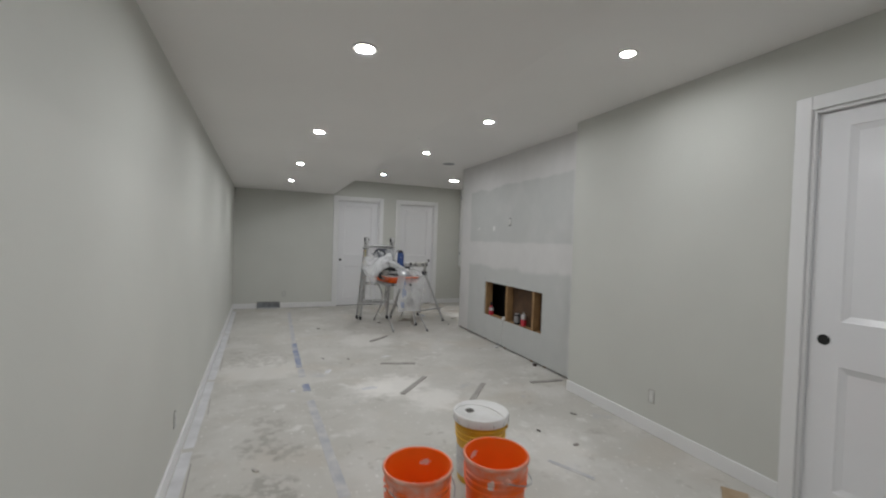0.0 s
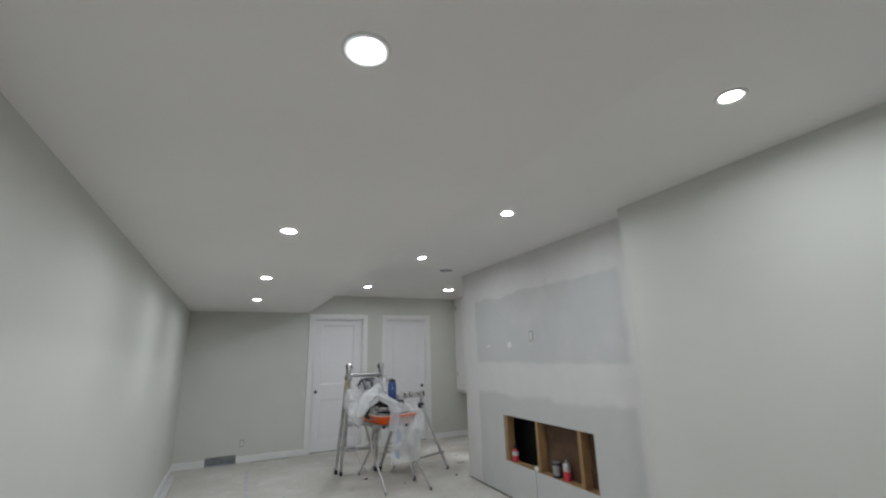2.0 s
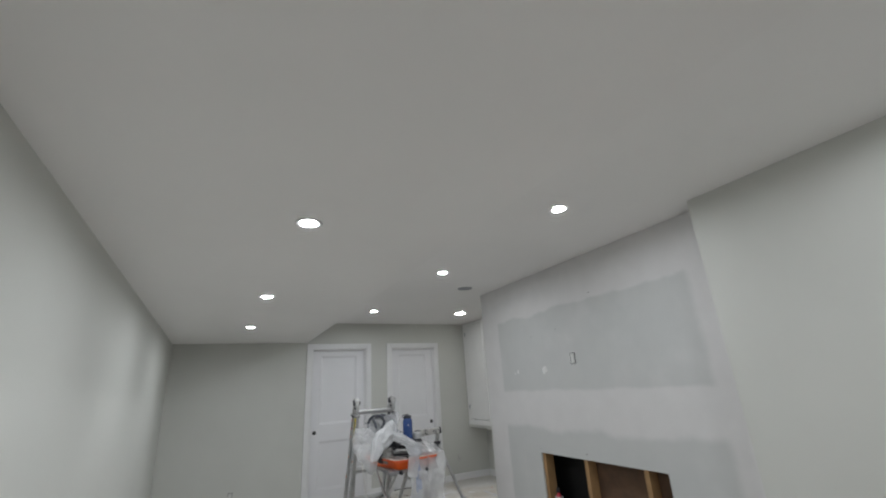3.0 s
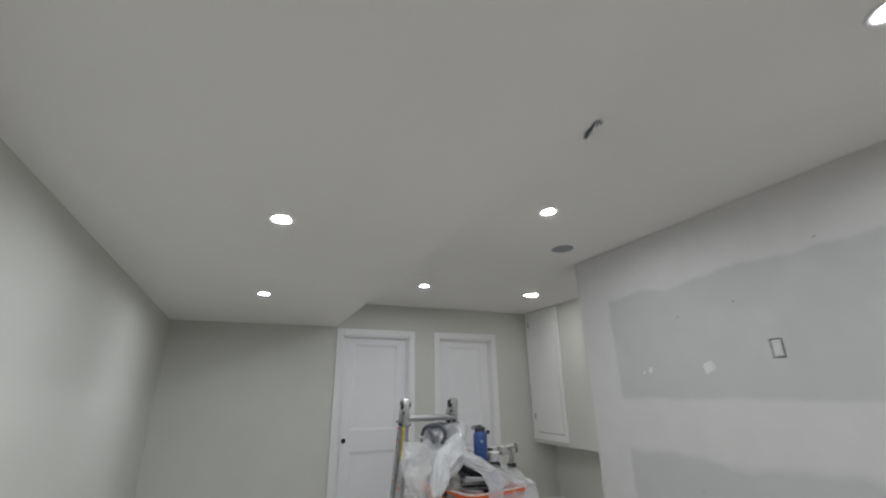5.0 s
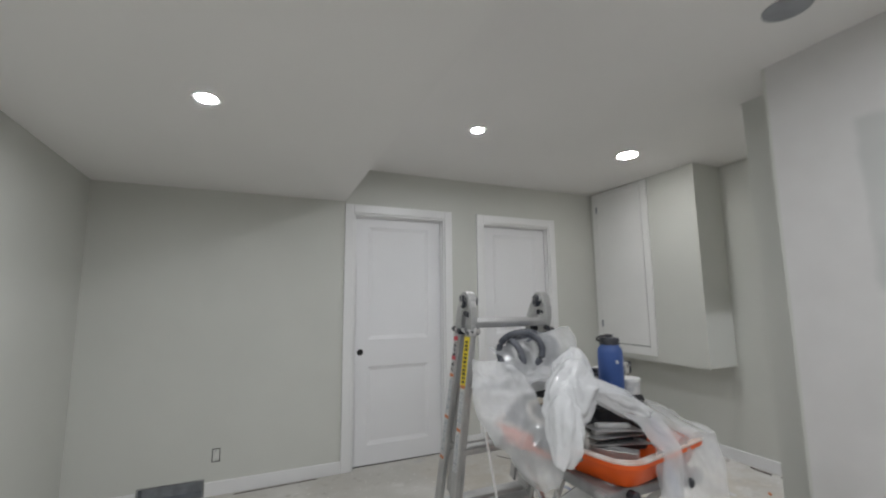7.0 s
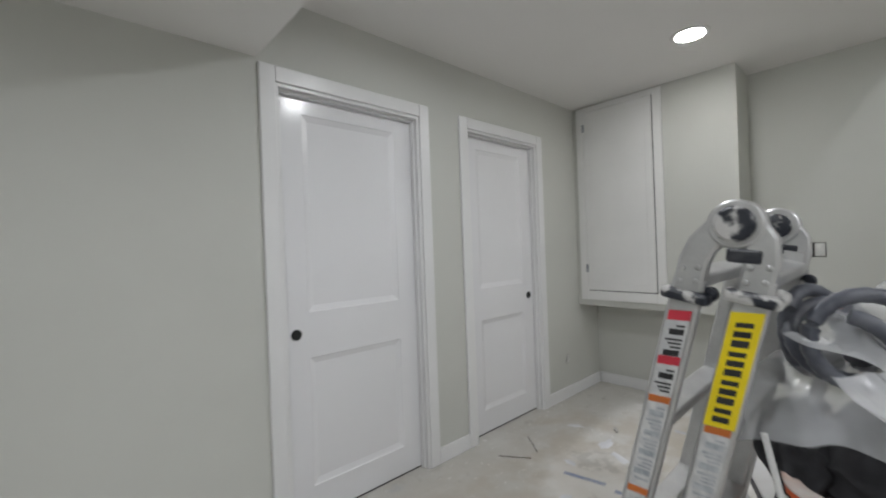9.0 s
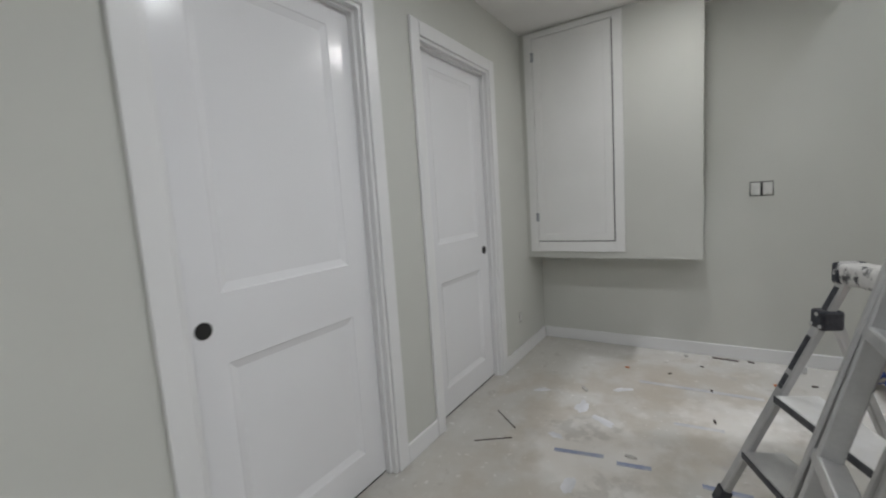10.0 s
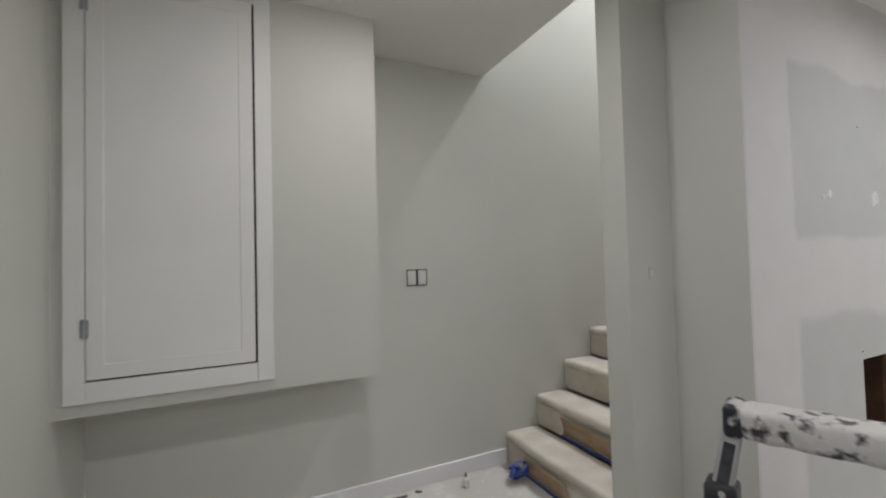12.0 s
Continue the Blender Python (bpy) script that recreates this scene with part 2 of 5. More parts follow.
def floor_material():
    m = mat("dusty_floor_covering", (0.5, 0.47, 0.42), 0.85, vary=0.1, scale=1.6, fine=45, bump=0.3)
    g = Graph(m)
    base = g.mix(g.step(g.noise(0.9, 5), 0.35, 0.65), (0.49, 0.475, 0.44), (0.54, 0.525, 0.49))
    dust = g.op("MULTIPLY", g.step(g.noise(2.3, 8, 4), 0.44, 0.7), 0.8)
    col = g.mix(dust, base, (0.6, 0.585, 0.555))
    smears = g.op("MULTIPLY", g.step(g.noise(6.5, 8, 11), 0.55, 0.7), g.step(g.noise(1.4, 3, 6), 0.42, 0.66))
    col = g.mix(g.op("MULTIPLY", smears, 0.55), col, (0.76, 0.75, 0.73))
    stains = g.op("MULTIPLY", g.step(g.noise(4.3, 6, 21), 0.6, 0.74), g.step(g.noise(1.1, 3, 17), 0.42, 0.62))
    col = g.mix(g.op("MULTIPLY", stains, 0.38), col, (0.24, 0.21, 0.185))
    scuffs = g.op("MULTIPLY", g.step(g.noise(13, 7, 41), 0.56, 0.72), g.step(g.noise(2.2, 4, 45), 0.46, 0.6))
    col = g.mix(g.op("MULTIPLY", scuffs, 0.55), col, (0.34, 0.315, 0.285))
    specks = g.op("MULTIPLY", g.step(g.noise(28, 5, 51), 0.62, 0.7), 0.7)
    col = g.mix(specks, col, (0.74, 0.73, 0.71))
    tan = g.op("MULTIPLY", g.step(g.noise(1.7, 4, 31), 0.52, 0.7), 0.2)
    col = g.mix(tan, col, (0.5, 0.42, 0.33))
    chalk = g.op("MULTIPLY", g.step(g.noise(3.1, 6, 61), 0.62, 0.7), g.step(g.noise(0.8, 2, 67), 0.5, 0.62))
    col = g.mix(g.op("MULTIPLY", chalk, 0.5), col, (0.36, 0.38, 0.44))
    for x, y, r, k in ((3.3, 8.1, 0.55, 0.6), (3.9, 7.7, 0.4, 0.6), (2.5, 8.3, 0.3, 0.5), (2.6, 7.3, 0.3, 0.5)):
        col = g.mix(g.op("MULTIPLY", g.op("MULTIPLY", g.spot(x, y, r, 0.4), g.step(g.noise(5, 6, y), 0.35, 0.6)), k), col, (0.43, 0.38, 0.31))
    # white plaster patches; those by the offcuts also hold glare in their colour
    for x, y, r, k in ((1.48, 4.34, 0.2, 1.0), (1.7, 3.98, 0.16, 0.9), (1.22, 4.4, 0.1, 0.9), (0.35, 5.2, 0.3, 0.55), (2.05, 3.0, 0.2, 0.5), (2.9, 8.1, 0.22, 0.6), (3.5, 7.5, 0.15, 0.6), (1.6, 6.1, 0.25, 0.5)):
        col = g.mix(g.op("MULTIPLY", g.spot(x, y, r), 0.75 * k), col, (0.8, 0.78, 0.75))
    for x, y, r, k in ((0.38, 3.57, 0.1, 0.6), (0.5, 3.5, 0.07, 0.5), (0.41, 3.07, 0.13, 0.65), (0.4, 3.9, 0.09, 0.4), (0.33, 5.6, 0.3, 0.3), (3.1, 8.25, 0.12, 0.4), (2.6, 7.9, 0.15, 0.35)):
        col = g.mix(g.op("MULTIPLY", g.op("MULTIPLY", g.spot(x, y, r, 0.12), g.step(g.noise(16, 6, x), 0.4, 0.56)), k), col, (0.3, 0.28, 0.25))
    g.l.new(col, g.n["Principled BSDF"].inputs["Base Color"])
    return m


def bucket_material():
    """Orange plastic, its upper outside hazed with plaster and splashed inside."""
    m = mat("plastered_orange_plastic", (0.92, 0.12, 0.008), 0.4, vary=0.08, scale=8, fine=40, bump=0.05)
    g = Graph(m)
    r = g.op("SQRT", g.op("ADD", g.op("MULTIPLY", g.x, g.x), g.op("MULTIPLY", g.y, g.y)))
    outside = g.step(g.op("SUBTRACT", r, g.op("MULTIPLY", g.z, 0.0568)), 0.1185, 0.1205)
    haze = g.op("MULTIPLY", g.step(g.wavy(g.z, 0.16, 9, 2), 0.22, 0.33), g.step(g.noise(13, 6, 5), 0.36, 0.66))
    splash = g.step(g.noise(11, 3, 23), 0.66, 0.69)
    orange = g.mix(g.noise(6, 5, 1), (0.95, 0.135, 0.005), (0.92, 0.18, 0.018))
    col = g.mix(g.op("MULTIPLY", g.op("MULTIPLY", haze, outside), 0.55), orange, (0.72, 0.6, 0.55))
    col = g.mix(g.op("MULTIPLY", splash, 0.85), col, (0.74, 0.69, 0.65))
    g.l.new(col, g.n["Principled BSDF"].inputs["Base Color"])
    return m


PLASTERED = bucket_material()
DRYWALL = drywall_material()
FLOOR = floor_material()

# ---- shapes ----


def box(bm, x0, x1, y0, y1, z0, z1, m=None):
    r = bmesh.ops.create_cube(bm, size=1, matrix=Matrix.Translation(((x0 + x1) / 2, (y0 + y1) / 2, (z0 + z1) / 2)) @ Matrix.Diagonal((x1 - x0, y1 - y0, z1 - z0, 1)))
    if m is not None:
        bmesh.ops.transform(bm, matrix=m, verts=r["verts"])
    return r["verts"]


def rbox(bm, x0, x1, y0, y1, z0, z1, r=0.004, m=None, seg=2):
    """A box with rounded edges."""
    old = set(bm.verts)
    v = box(bm, x0, x1, y0, y1, z0, z1)
    edges = list({e for w in v for e in w.link_edges})
    bmesh.ops.bevel(bm, geom=edges, offset=r, segments=seg, profile=0.5, affect="EDGES")
    if m is not None:
        bmesh.ops.transform(bm, matrix=m, verts=[w for w in bm.verts if w not in old])


def bar(bm, p, q, w, d, side=(1, 0, 0), r=0.003):
    """A rail of section w by d from p to q; w is measured along side."""
    p, q, s = Vector(p), Vector(q), Vector(side)
    z = (q - p).normalized()
    x = (s - z * s.dot(z)).normalized()
    y = z.cross(x)
    m = Matrix((x, y, z)).transposed().to_4x4()
    m.translation = p
    rbox(bm, -w / 2, w / 2, -d / 2, d / 2, 0, (q - p).length, r, m, 1)
    return m


def lathe(bm, profile, seg=32, m=None, caps=True):
    """A turned body from (radius, height) pairs."""
    rings = []
    for r, z in profile:
        rings.append([bm.verts.new((r * math.cos(2 * math.pi * i / seg), r * math.sin(2 * math.pi * i / seg), z)) for i in range(seg)])
    for a, b in zip(rings, rings[1:]):
        for i in range(seg):
            bm.faces.new((a[i], a[(i + 1) % seg], b[(i + 1) % seg], b[i]))
    for ring, flip in ((rings[0], True), (rings[-1], False)) if caps else ():
        bm.faces.new(ring[::-1] if flip else ring)
    if m is not None:
        bmesh.ops.transform(bm, matrix=m, verts=[v for r in rings for v in r])


def tube(bm, pts, r=0.004, seg=8):
    """A round bar or cable along points."""
    pts = [Vector(p) for p in pts]
    rings = []
    for i, p in enumerate(pts):
        d = (pts[min(i + 1, len(pts) - 1)] - pts[max(i - 1, 0)]).normalized()
        u = d.cross(Vector((0, 0, 1)) if abs(d.z) < 0.9 else Vector((1, 0, 0))).normalized()
        w = d.cross(u)
        rings.append([bm.verts.new(p + r * (math.cos(2 * math.pi * k / seg) * u + math.sin(2 * math.pi * k / seg) * w)) for k in range(seg)])
    for a, b in zip(rings, rings[1:]):
        for k in range(seg):
            bm.faces.new((a[k], a[(k + 1) % seg], b[(k + 1) % seg], b[k]))
    bm.faces.new(rings[0][::-1])
    bm.faces.new(rings[-1])


def part(name, bm, material, parent=None, label="", smooth=False):
    me = bpy.data.meshes.new(name)
    bmesh.ops.recalc_face_normals(bm, faces=bm.faces)
    bm.to_mesh(me)
    bm.free()
    me.materials.append(material)
    if smooth:
        for p in me.polygons:
            p.use_smooth = True
        me.set_sharp_from_angle(angle=radians(40))
    ob = new(name, me)
    if parent is not None:
        ob.parent = parent
    return tagged(ob, label)


def boxes(name, rows, material, parent=None, label="", r=0.0):
    bm = bmesh.new()
    for row in rows:
        rbox(bm, *row, r=r) if r else box(bm, *row)
    return part(name, bm, material, parent, label)


def structure(ob, label, category):
    return tagged(ob, label, category, kind="structure")


def thing(name, m, label, category, group=""):
    ob = new(name)
    ob.matrix_basis = m
    ob.empty_display_size = 0.05
    return tagged(ob, label, category, group)


# ---- the room ----
CW, RECESS, WT = 0.072, 0.052, 0.12
D1, D2, D3 = (1.478, 2.446, 2.12), (2.703, 3.613, 2.12), (1.165, 2.115, 2.118)   # outer edges of the casings and their tops


def skewed(ob):
    """Turns a long piece with the drifting wall."""
    for v in ob.data.vertices:
        v.co.x += SKEW * (YF - v.co.y)
    return ob


floor = structure(boxes("floor", [(XL - 0.2, XS + 0.2, YB - 0.2, YF + 0.3, -0.1, 0)], FLOOR), "pale dusty floor covering with plaster smears", "floor")
wall_left = structure(skewed(boxes("wall_left", [(XL - WT, XL, YB, YF, 0, ZL)], WALL)), "long grey wall in satin paint", "wall")
# never in view: added only to close the room's near end
wall_back_unseen = structure(boxes("wall_back_unseen", [(XL - WT, XR + WT, YB - WT, YB, 0, ZH)], WALL), "plain grey end wall, unseen, added to close the room", "wall")
h3 = (D3[0] + CW, D3[1] - CW, D3[2] - CW)
wall_right = structure(boxes("wall_right", [(XR, PX0, YB, h3[0], 0, ZH), (XR, PX0, h3[1], YJ, 0, ZH), (XR, PX0, h3[0], h3[1], h3[2], ZH)], WALL), "grey wall in satin paint beside a white door", "wall")
(a1, b1, t1), (a2, b2, t2) = [(a + CW, b - CW, t - CW) for a, b, t in (D1, D2)]
V0, V1, VZ = 0.187, 0.556, 0.108
wall_far = structure(boxes("wall_far", [(XL - WT, V0, YF, YF + WT, 0, ZH), (V0, V1, YF, YF + WT, VZ, ZH), (V1, a1, YF, YF + WT, 0, ZH), (b1, a2, YF, YF + WT, 0, ZH), (b2, XS + WT, YF, YF + WT, 0, ZH), (a1, b1, YF, YF + WT, t1, ZH), (a2, b2, YF, YF + WT, t2, ZH)], WALL), "grey painted end wall with two white doors", "wall")
FO = (4.487, 5.78, 0.345, 0.79)
BT = 0.013


def board_with_opening():
    """The drywall as one sheet of real thickness, cut through for the fireplace."""
    ys, zs = (YJ, FO[0], FO[1], YE - BT), (0.02, FO[2], FO[3], ZH)
    bm = bmesh.new()
    v = [[[bm.verts.new((x, y, z)) for z in zs] for y in ys] for x in (XF, XF + BT)]
    for i in range(3):
        for j in range(3):
            if (i, j) != (1, 1):
                for w in v:
                    bm.faces.new((w[i][j], w[i][j + 1], w[i + 1][j + 1], w[i + 1][j]))
    edge = [(i, 0) for i in range(4)] + [(3, 1), (3, 2)] + [(i, 3) for i in (3, 2, 1, 0)] + [(0, 2), (0, 1)]
    for ring in (edge, [(1, 1), (2, 1), (2, 2), (1, 2)]):
        for (i, j), (k, l) in zip(ring, ring[1:] + ring[:1]):
            bm.faces.new((v[0][i][j], v[0][k][l], v[1][k][l], v[1][i][j]))
    return part("wall_fireplace", bm, DRYWALL)


wall_fireplace = structure(board_with_opening(), "unpainted drywall with white bands of joint compound", "wall")
wall_chase = structure(boxes("wall_chase", [(XF, PX0, YE - BT, YE, 0, ZH)], WALL), "grey painted return beside the unpainted drywall", "wall")
wall_stair_partition = structure(boxes("wall_stair_partition", [(PX0, PX1, YJ - 1.6, 5.3, 0, ZH), (PX0, PX1, 5.3, 5.72, 1.0, ZH), (PX0, PX1, 5.72, PY, 0, ZH), (PX0, PX1, YJ - 1.6, YW, ZH, 5.1)], WALL), "grey painted partition beside the stairs", "wall")
wall_stair = structure(boxes("wall_stair", [(XS, XS + WT, YJ - 1.6, YF, 0, ZH), (XS, XS + WT, YJ - 1.6, YW, ZH, 5.1)], WALL), "grey painted wall that rises into the stairwell", "wall")
wall_stairwell = structure(boxes("wall_stairwell", [(PX1, XS, YJ - 1.6 - WT, YJ - 1.6, 0, 5.1), (PX0, XS + WT, YW, YW + WT, ZH + 0.12, 5.1)], WALL), "grey painted upper walls of the stairwell", "wall")
ceiling_low = structure(boxes("ceiling_low", [(XL - WT, XD, YB, YF, ZL, ZL + 0.42)], CEIL), "white dropped ceiling along the long wall", "ceiling")
ceiling_high = structure(boxes("ceiling_high", [(XD, PX0, YB, YF, ZH, ZH + 0.12), (PX0, XS, YW, YF, ZH, ZH + 0.12), (PX0, XS + WT, YJ - 1.6, YW + WT, 5.1, 5.2)], CEIL), "smooth white ceiling", "ceiling")
BX0, BY0, BZ0 = 4.125, 7.678, 0.752
wall_box = structure(boxes("wall_box", [(BX0, XS, BY0, YF, BZ0, ZH)], WALL, r=0.0), "grey painted boxed-out wall above the floor", "wall")


def panelled(bm, w, h, panels, thick=0.035):
    """A door leaf in the x-z plane, front towards -y at y = 0, with sunk panels (x0, x1, z0, z1)."""
    xs = sorted({0.0, w, *(p[0] for p in panels), *(p[1] for p in panels)})
    zs = sorted({0.0, h, *(p[2] for p in panels), *(p[3] for p in panels)})
    for x0, x1 in zip(xs, xs[1:]):
        for z0, z1 in zip(zs, zs[1:]):
            if any(p[0] <= x0 and x1 <= p[1] and p[2] <= z0 and z1 <= p[3] for p in panels):
                continue
            bm.faces.new([bm.verts.new(c) for c in ((x0, 0, z0), (x1, 0, z0), (x1, 0, z1), (x0, 0, z1))])
    for x0, x1, z0, z1 in panels:
        rings = []
        for inset, depth in ((0, 0), (0.003, 0.003), (0.03, 0.0115), (0.036, 0.0115)):
            rings.append([bm.verts.new(c) for c in ((x0 + inset, depth, z0 + inset), (x1 - inset, depth, z0 + inset), (x1 - inset, depth, z1 - inset), (x0 + inset, depth, z1 - inset))])
        for r, s in zip(rings, rings[1:]):
            for i in range(4):
                bm.faces.new((r[i], r[(i + 1) % 4], s[(i + 1) % 4], s[i]))
        bm.faces.new(rings[-1])
    for quad in (((0, 0, 0), (0, 0, h), (0, thick, h), (0, thick, 0)), ((w, 0, 0), (w, thick, 0), (w, thick, h), (w, 0, h)), ((0, 0, h), (w, 0, h), (w, thick, h), (0, thick, h)), ((0, 0, 0), (0, thick, 0), (w, thick, 0), (w, 0, 0)), ((0, thick, 0), (0, thick, h), (w, thick, h), (w, thick, 0))):
        bm.faces.new([bm.verts.new(c) for c in quad])
    bmesh.ops.remove_doubles(bm, verts=bm.verts, dist=0.0002)


def door_set(name, m, width, top, recess, hole_left, label):
    """A closed panel door in its frame; x runs along the wall, front towards -y."""
    door = structure(thing(name, m, label, "door"), label, "door")
    iw, ih = width - 2 * CW, top - CW
    for x0, x1, z0, z1 in ((0, CW, 0, top), (width - CW, width, 0, top), (CW, width - CW, ih, top)):
        bm = bmesh.new()
        rbox(bm, x0, x1, -0.016, 0, z0, z1, 0.005, seg=3)
        part("casing", bm, TRIM, door)
    for x0, x1, z0, z1 in ((CW, CW + 0.016, 0, ih), (width - CW - 0.016, width - CW, 0, ih), (CW + 0.016, width - CW - 0.016, ih - 0.016, ih)):
        bm = bmesh.new()
        rbox(bm, x0, x1, -0.004, WT - 0.002, z0, z1, 0.002)
        part("jamb", bm, TRIM, door)
    for x0, x1, z0, z1 in ((CW + 0.016, CW + 0.028, 0, ih - 0.016), (width - CW - 0.028, width - CW - 0.016, 0, ih - 0.016), (CW + 0.028, width - CW - 0.028, ih - 0.028, ih - 0.016)):
        if recess > 0.05:
            bm = bmesh.new()
            rbox(bm, x0, x1, recess - 0.03, recess - 0.002, z0, z1, 0.002)
            part("stop", bm, TRIM, door)
    bm = bmesh.new()
    w, h = iw - 0.035, ih - 0.028
    panelled(bm, w, h, [(0.125, w - 0.125, 0.985, h - 0.085), (0.125, w - 0.125, 0.15, 0.765)])
    leaf = part("door_leaf", bm, WHITE, door, "white gloss panelled door leaf")
    leaf.location = (CW + 0.0175, recess, 0.01)
    # no bore is cut: a black disc paints the hole's darkness
    bm = bmesh.new()
    hx = 0.062 if hole_left else w - 0.062
    lathe(bm, [(0.026, -0.0025), (0.026, 0.0)], 24, pose(hx, 0, 0.885, -90, 0, 0))
    part("lock_hole_disc", bm, BLACK, leaf, "black disc standing in for the dark of an empty lock hole")
    bm = bmesh.new()
    ex = CW + 0.0165 if hole_left else width - CW - 0.0165
    rbox(bm, ex - 0.001, ex + 0.001, recess + 0.008, recess + 0.028, 0.87, 0.93, 0.0005)
    part("latch_plate", bm, GALV, door)
    # black strip put in for the shade under the leaf
    bm = bmesh.new()
    box(bm, CW + 0.017, width - CW - 0.017, recess + 0.002, recess + 0.033, 0.001, 0.009)
    part("gap_shade_strip", bm, BLACK, door)
    return door


door_set("door_1", pose(D1[0], YF, 0), D1[1] - D1[0], D1[2], RECESS, True, "closed white two-panel door without its knob")
door_set("door_2", pose(D2[0], YF, 0), D2[1] - D2[0], D2[2], RECESS, False, "closed white two-panel door with an empty lock hole")
door_set("door_3", pose(XR, D3[1], 0, 0, 0, -90), D3[1] - D3[0], D3[2], 0.018, True, "closed white panelled closet door in the grey wall")

# skirting
BH, BD = 0.092, 0.014


def skirting(rows, label):
    for i, (row, skew) in enumerate(rows):
        bm = bmesh.new()
        rbox(bm, *row, 0.0, BH, 0.004)
        ob = structure(part("baseboard", bm, TRIM), label, "baseboard")
        if skew:
            skewed(ob)


skirting([((XL, XL + BD, YB, YF - BD), True)], "white baseboard along the long grey wall")
skirting([((XL + BD, V0 - 0.01, YF - BD, YF), False), ((V1 + 0.01, D1[0], YF - BD, YF), False), ((D1[1], D2[0], YF - BD, YF), False), ((D2[1], XS - BD, YF - BD, YF), False)], "white baseboard beside the doors")
skirting([((XS - BD, XS, 6.79, YF - BD), False)], "white baseboard below the boxed-out wall")
skirting([((XR - BD, XR, YB, D3[0]), False), ((XR - BD, XR, D3[1], YJ), False)], "white baseboard on the grey wall")

# duct opening low in the end wall
duct = thing("duct_opening", pose(V0, YF, 0), "open galvanised duct boot low in the wall", "vent")
bm = bmesh.new()
W = V1 - V0
for row in ((0, 0.002, 0, 0.1, 0, VZ), (W - 0.002, W, 0, 0.1, 0, VZ), (0.002, W - 0.002, 0, 0.1, 0, 0.003), (0.002, W - 0.002, 0, 0.1, VZ - 0.002, VZ), (0.002, W - 0.002, 0.098, 0.1, 0.003, VZ - 0.002)):
    box(bm, *row)
part("sleeve", bm, GALV, duct)
bm = bmesh.new()
for row in ((-0.008, W + 0.008, -0.002, 0, VZ, VZ + 0.008), (-0.008, 0, -0.002, 0, 0, VZ), (W, W + 0.008, -0.002, 0, 0, VZ)):
    box(bm, *row)
part("flange", bm, GREYMETAL, duct)


# ---- lamps ----
def ceiling_light(z):
    top = thing("ceiling_light", pose(0, 0, z), "round white recessed ceiling light, switched on", "ceiling light", "recessed ceiling lights")
    bm = bmesh.new()
    lathe(bm, [(0.058, 0), (0.0575, -0.004), (0.055, -0.0065), (0.051, -0.007), (0.036, -0.002)], 40, caps=False)
    part("trim_ring", bm, LIDWHITE, top, smooth=True)
    bm = bmesh.new()
    bm.faces.new([bm.verts.new((0.0365 * math.cos(-2 * math.pi * i / 32), 0.0365 * math.sin(-2 * math.pi * i / 32), -0.0022)) for i in range(32)])
    part("diffuser", bm, LED, top, "glowing round diffuser")
    return top


spots = [(x, y, ZL) for x, y in LOW] + [(x, y, ZH) for x, y in HIGH]
first = ceiling_light(spots[0][2])
first.location = spots[0]
for p in spots[1:-1]:
    copy_thing(first, pose(*p))
wide = thing("ceiling_light", pose(*spots[-1]), "wide round ceiling light near the stairs, switched on", "ceiling light", "recessed ceiling lights")
bm = bmesh.new()
lathe(bm, [(0.1, 0), (0.099, -0.004), (0.094, -0.007), (0.086, -0.008), (0.074, -0.004)], 40, caps=False)
part("trim_ring", bm, LIDWHITE, wide, smooth=True)
bm = bmesh.new()
lathe(bm, [(0.075, -0.003), (0.064, -0.009), (0.045, -0.013), (0.02, -0.015)], 40)
part("diffuser", bm, SOFT_LED, wide, "glowing domed diffuser", smooth=True)
stair_light = thing("ceiling_light", pose(4.05, 5.2, 5.1), "round ceiling light above the stairs, switched on", "ceiling light")
bm = bmesh.new()
lathe(bm, [(0.12, -0.03), (0.125, -0.02), (0.125, 0)], 32)
part("base", bm, LIDWHITE, stair_light, smooth=True)
bm = bmesh.new()
bm.faces.new([bm.verts.new((0.11 * math.cos(-2 * math.pi * i / 32), 0.11 * math.sin(-2 * math.pi * i / 32), -0.032)) for i in range(32)])
part("diffuser", bm, WELL_LED, stair_light)

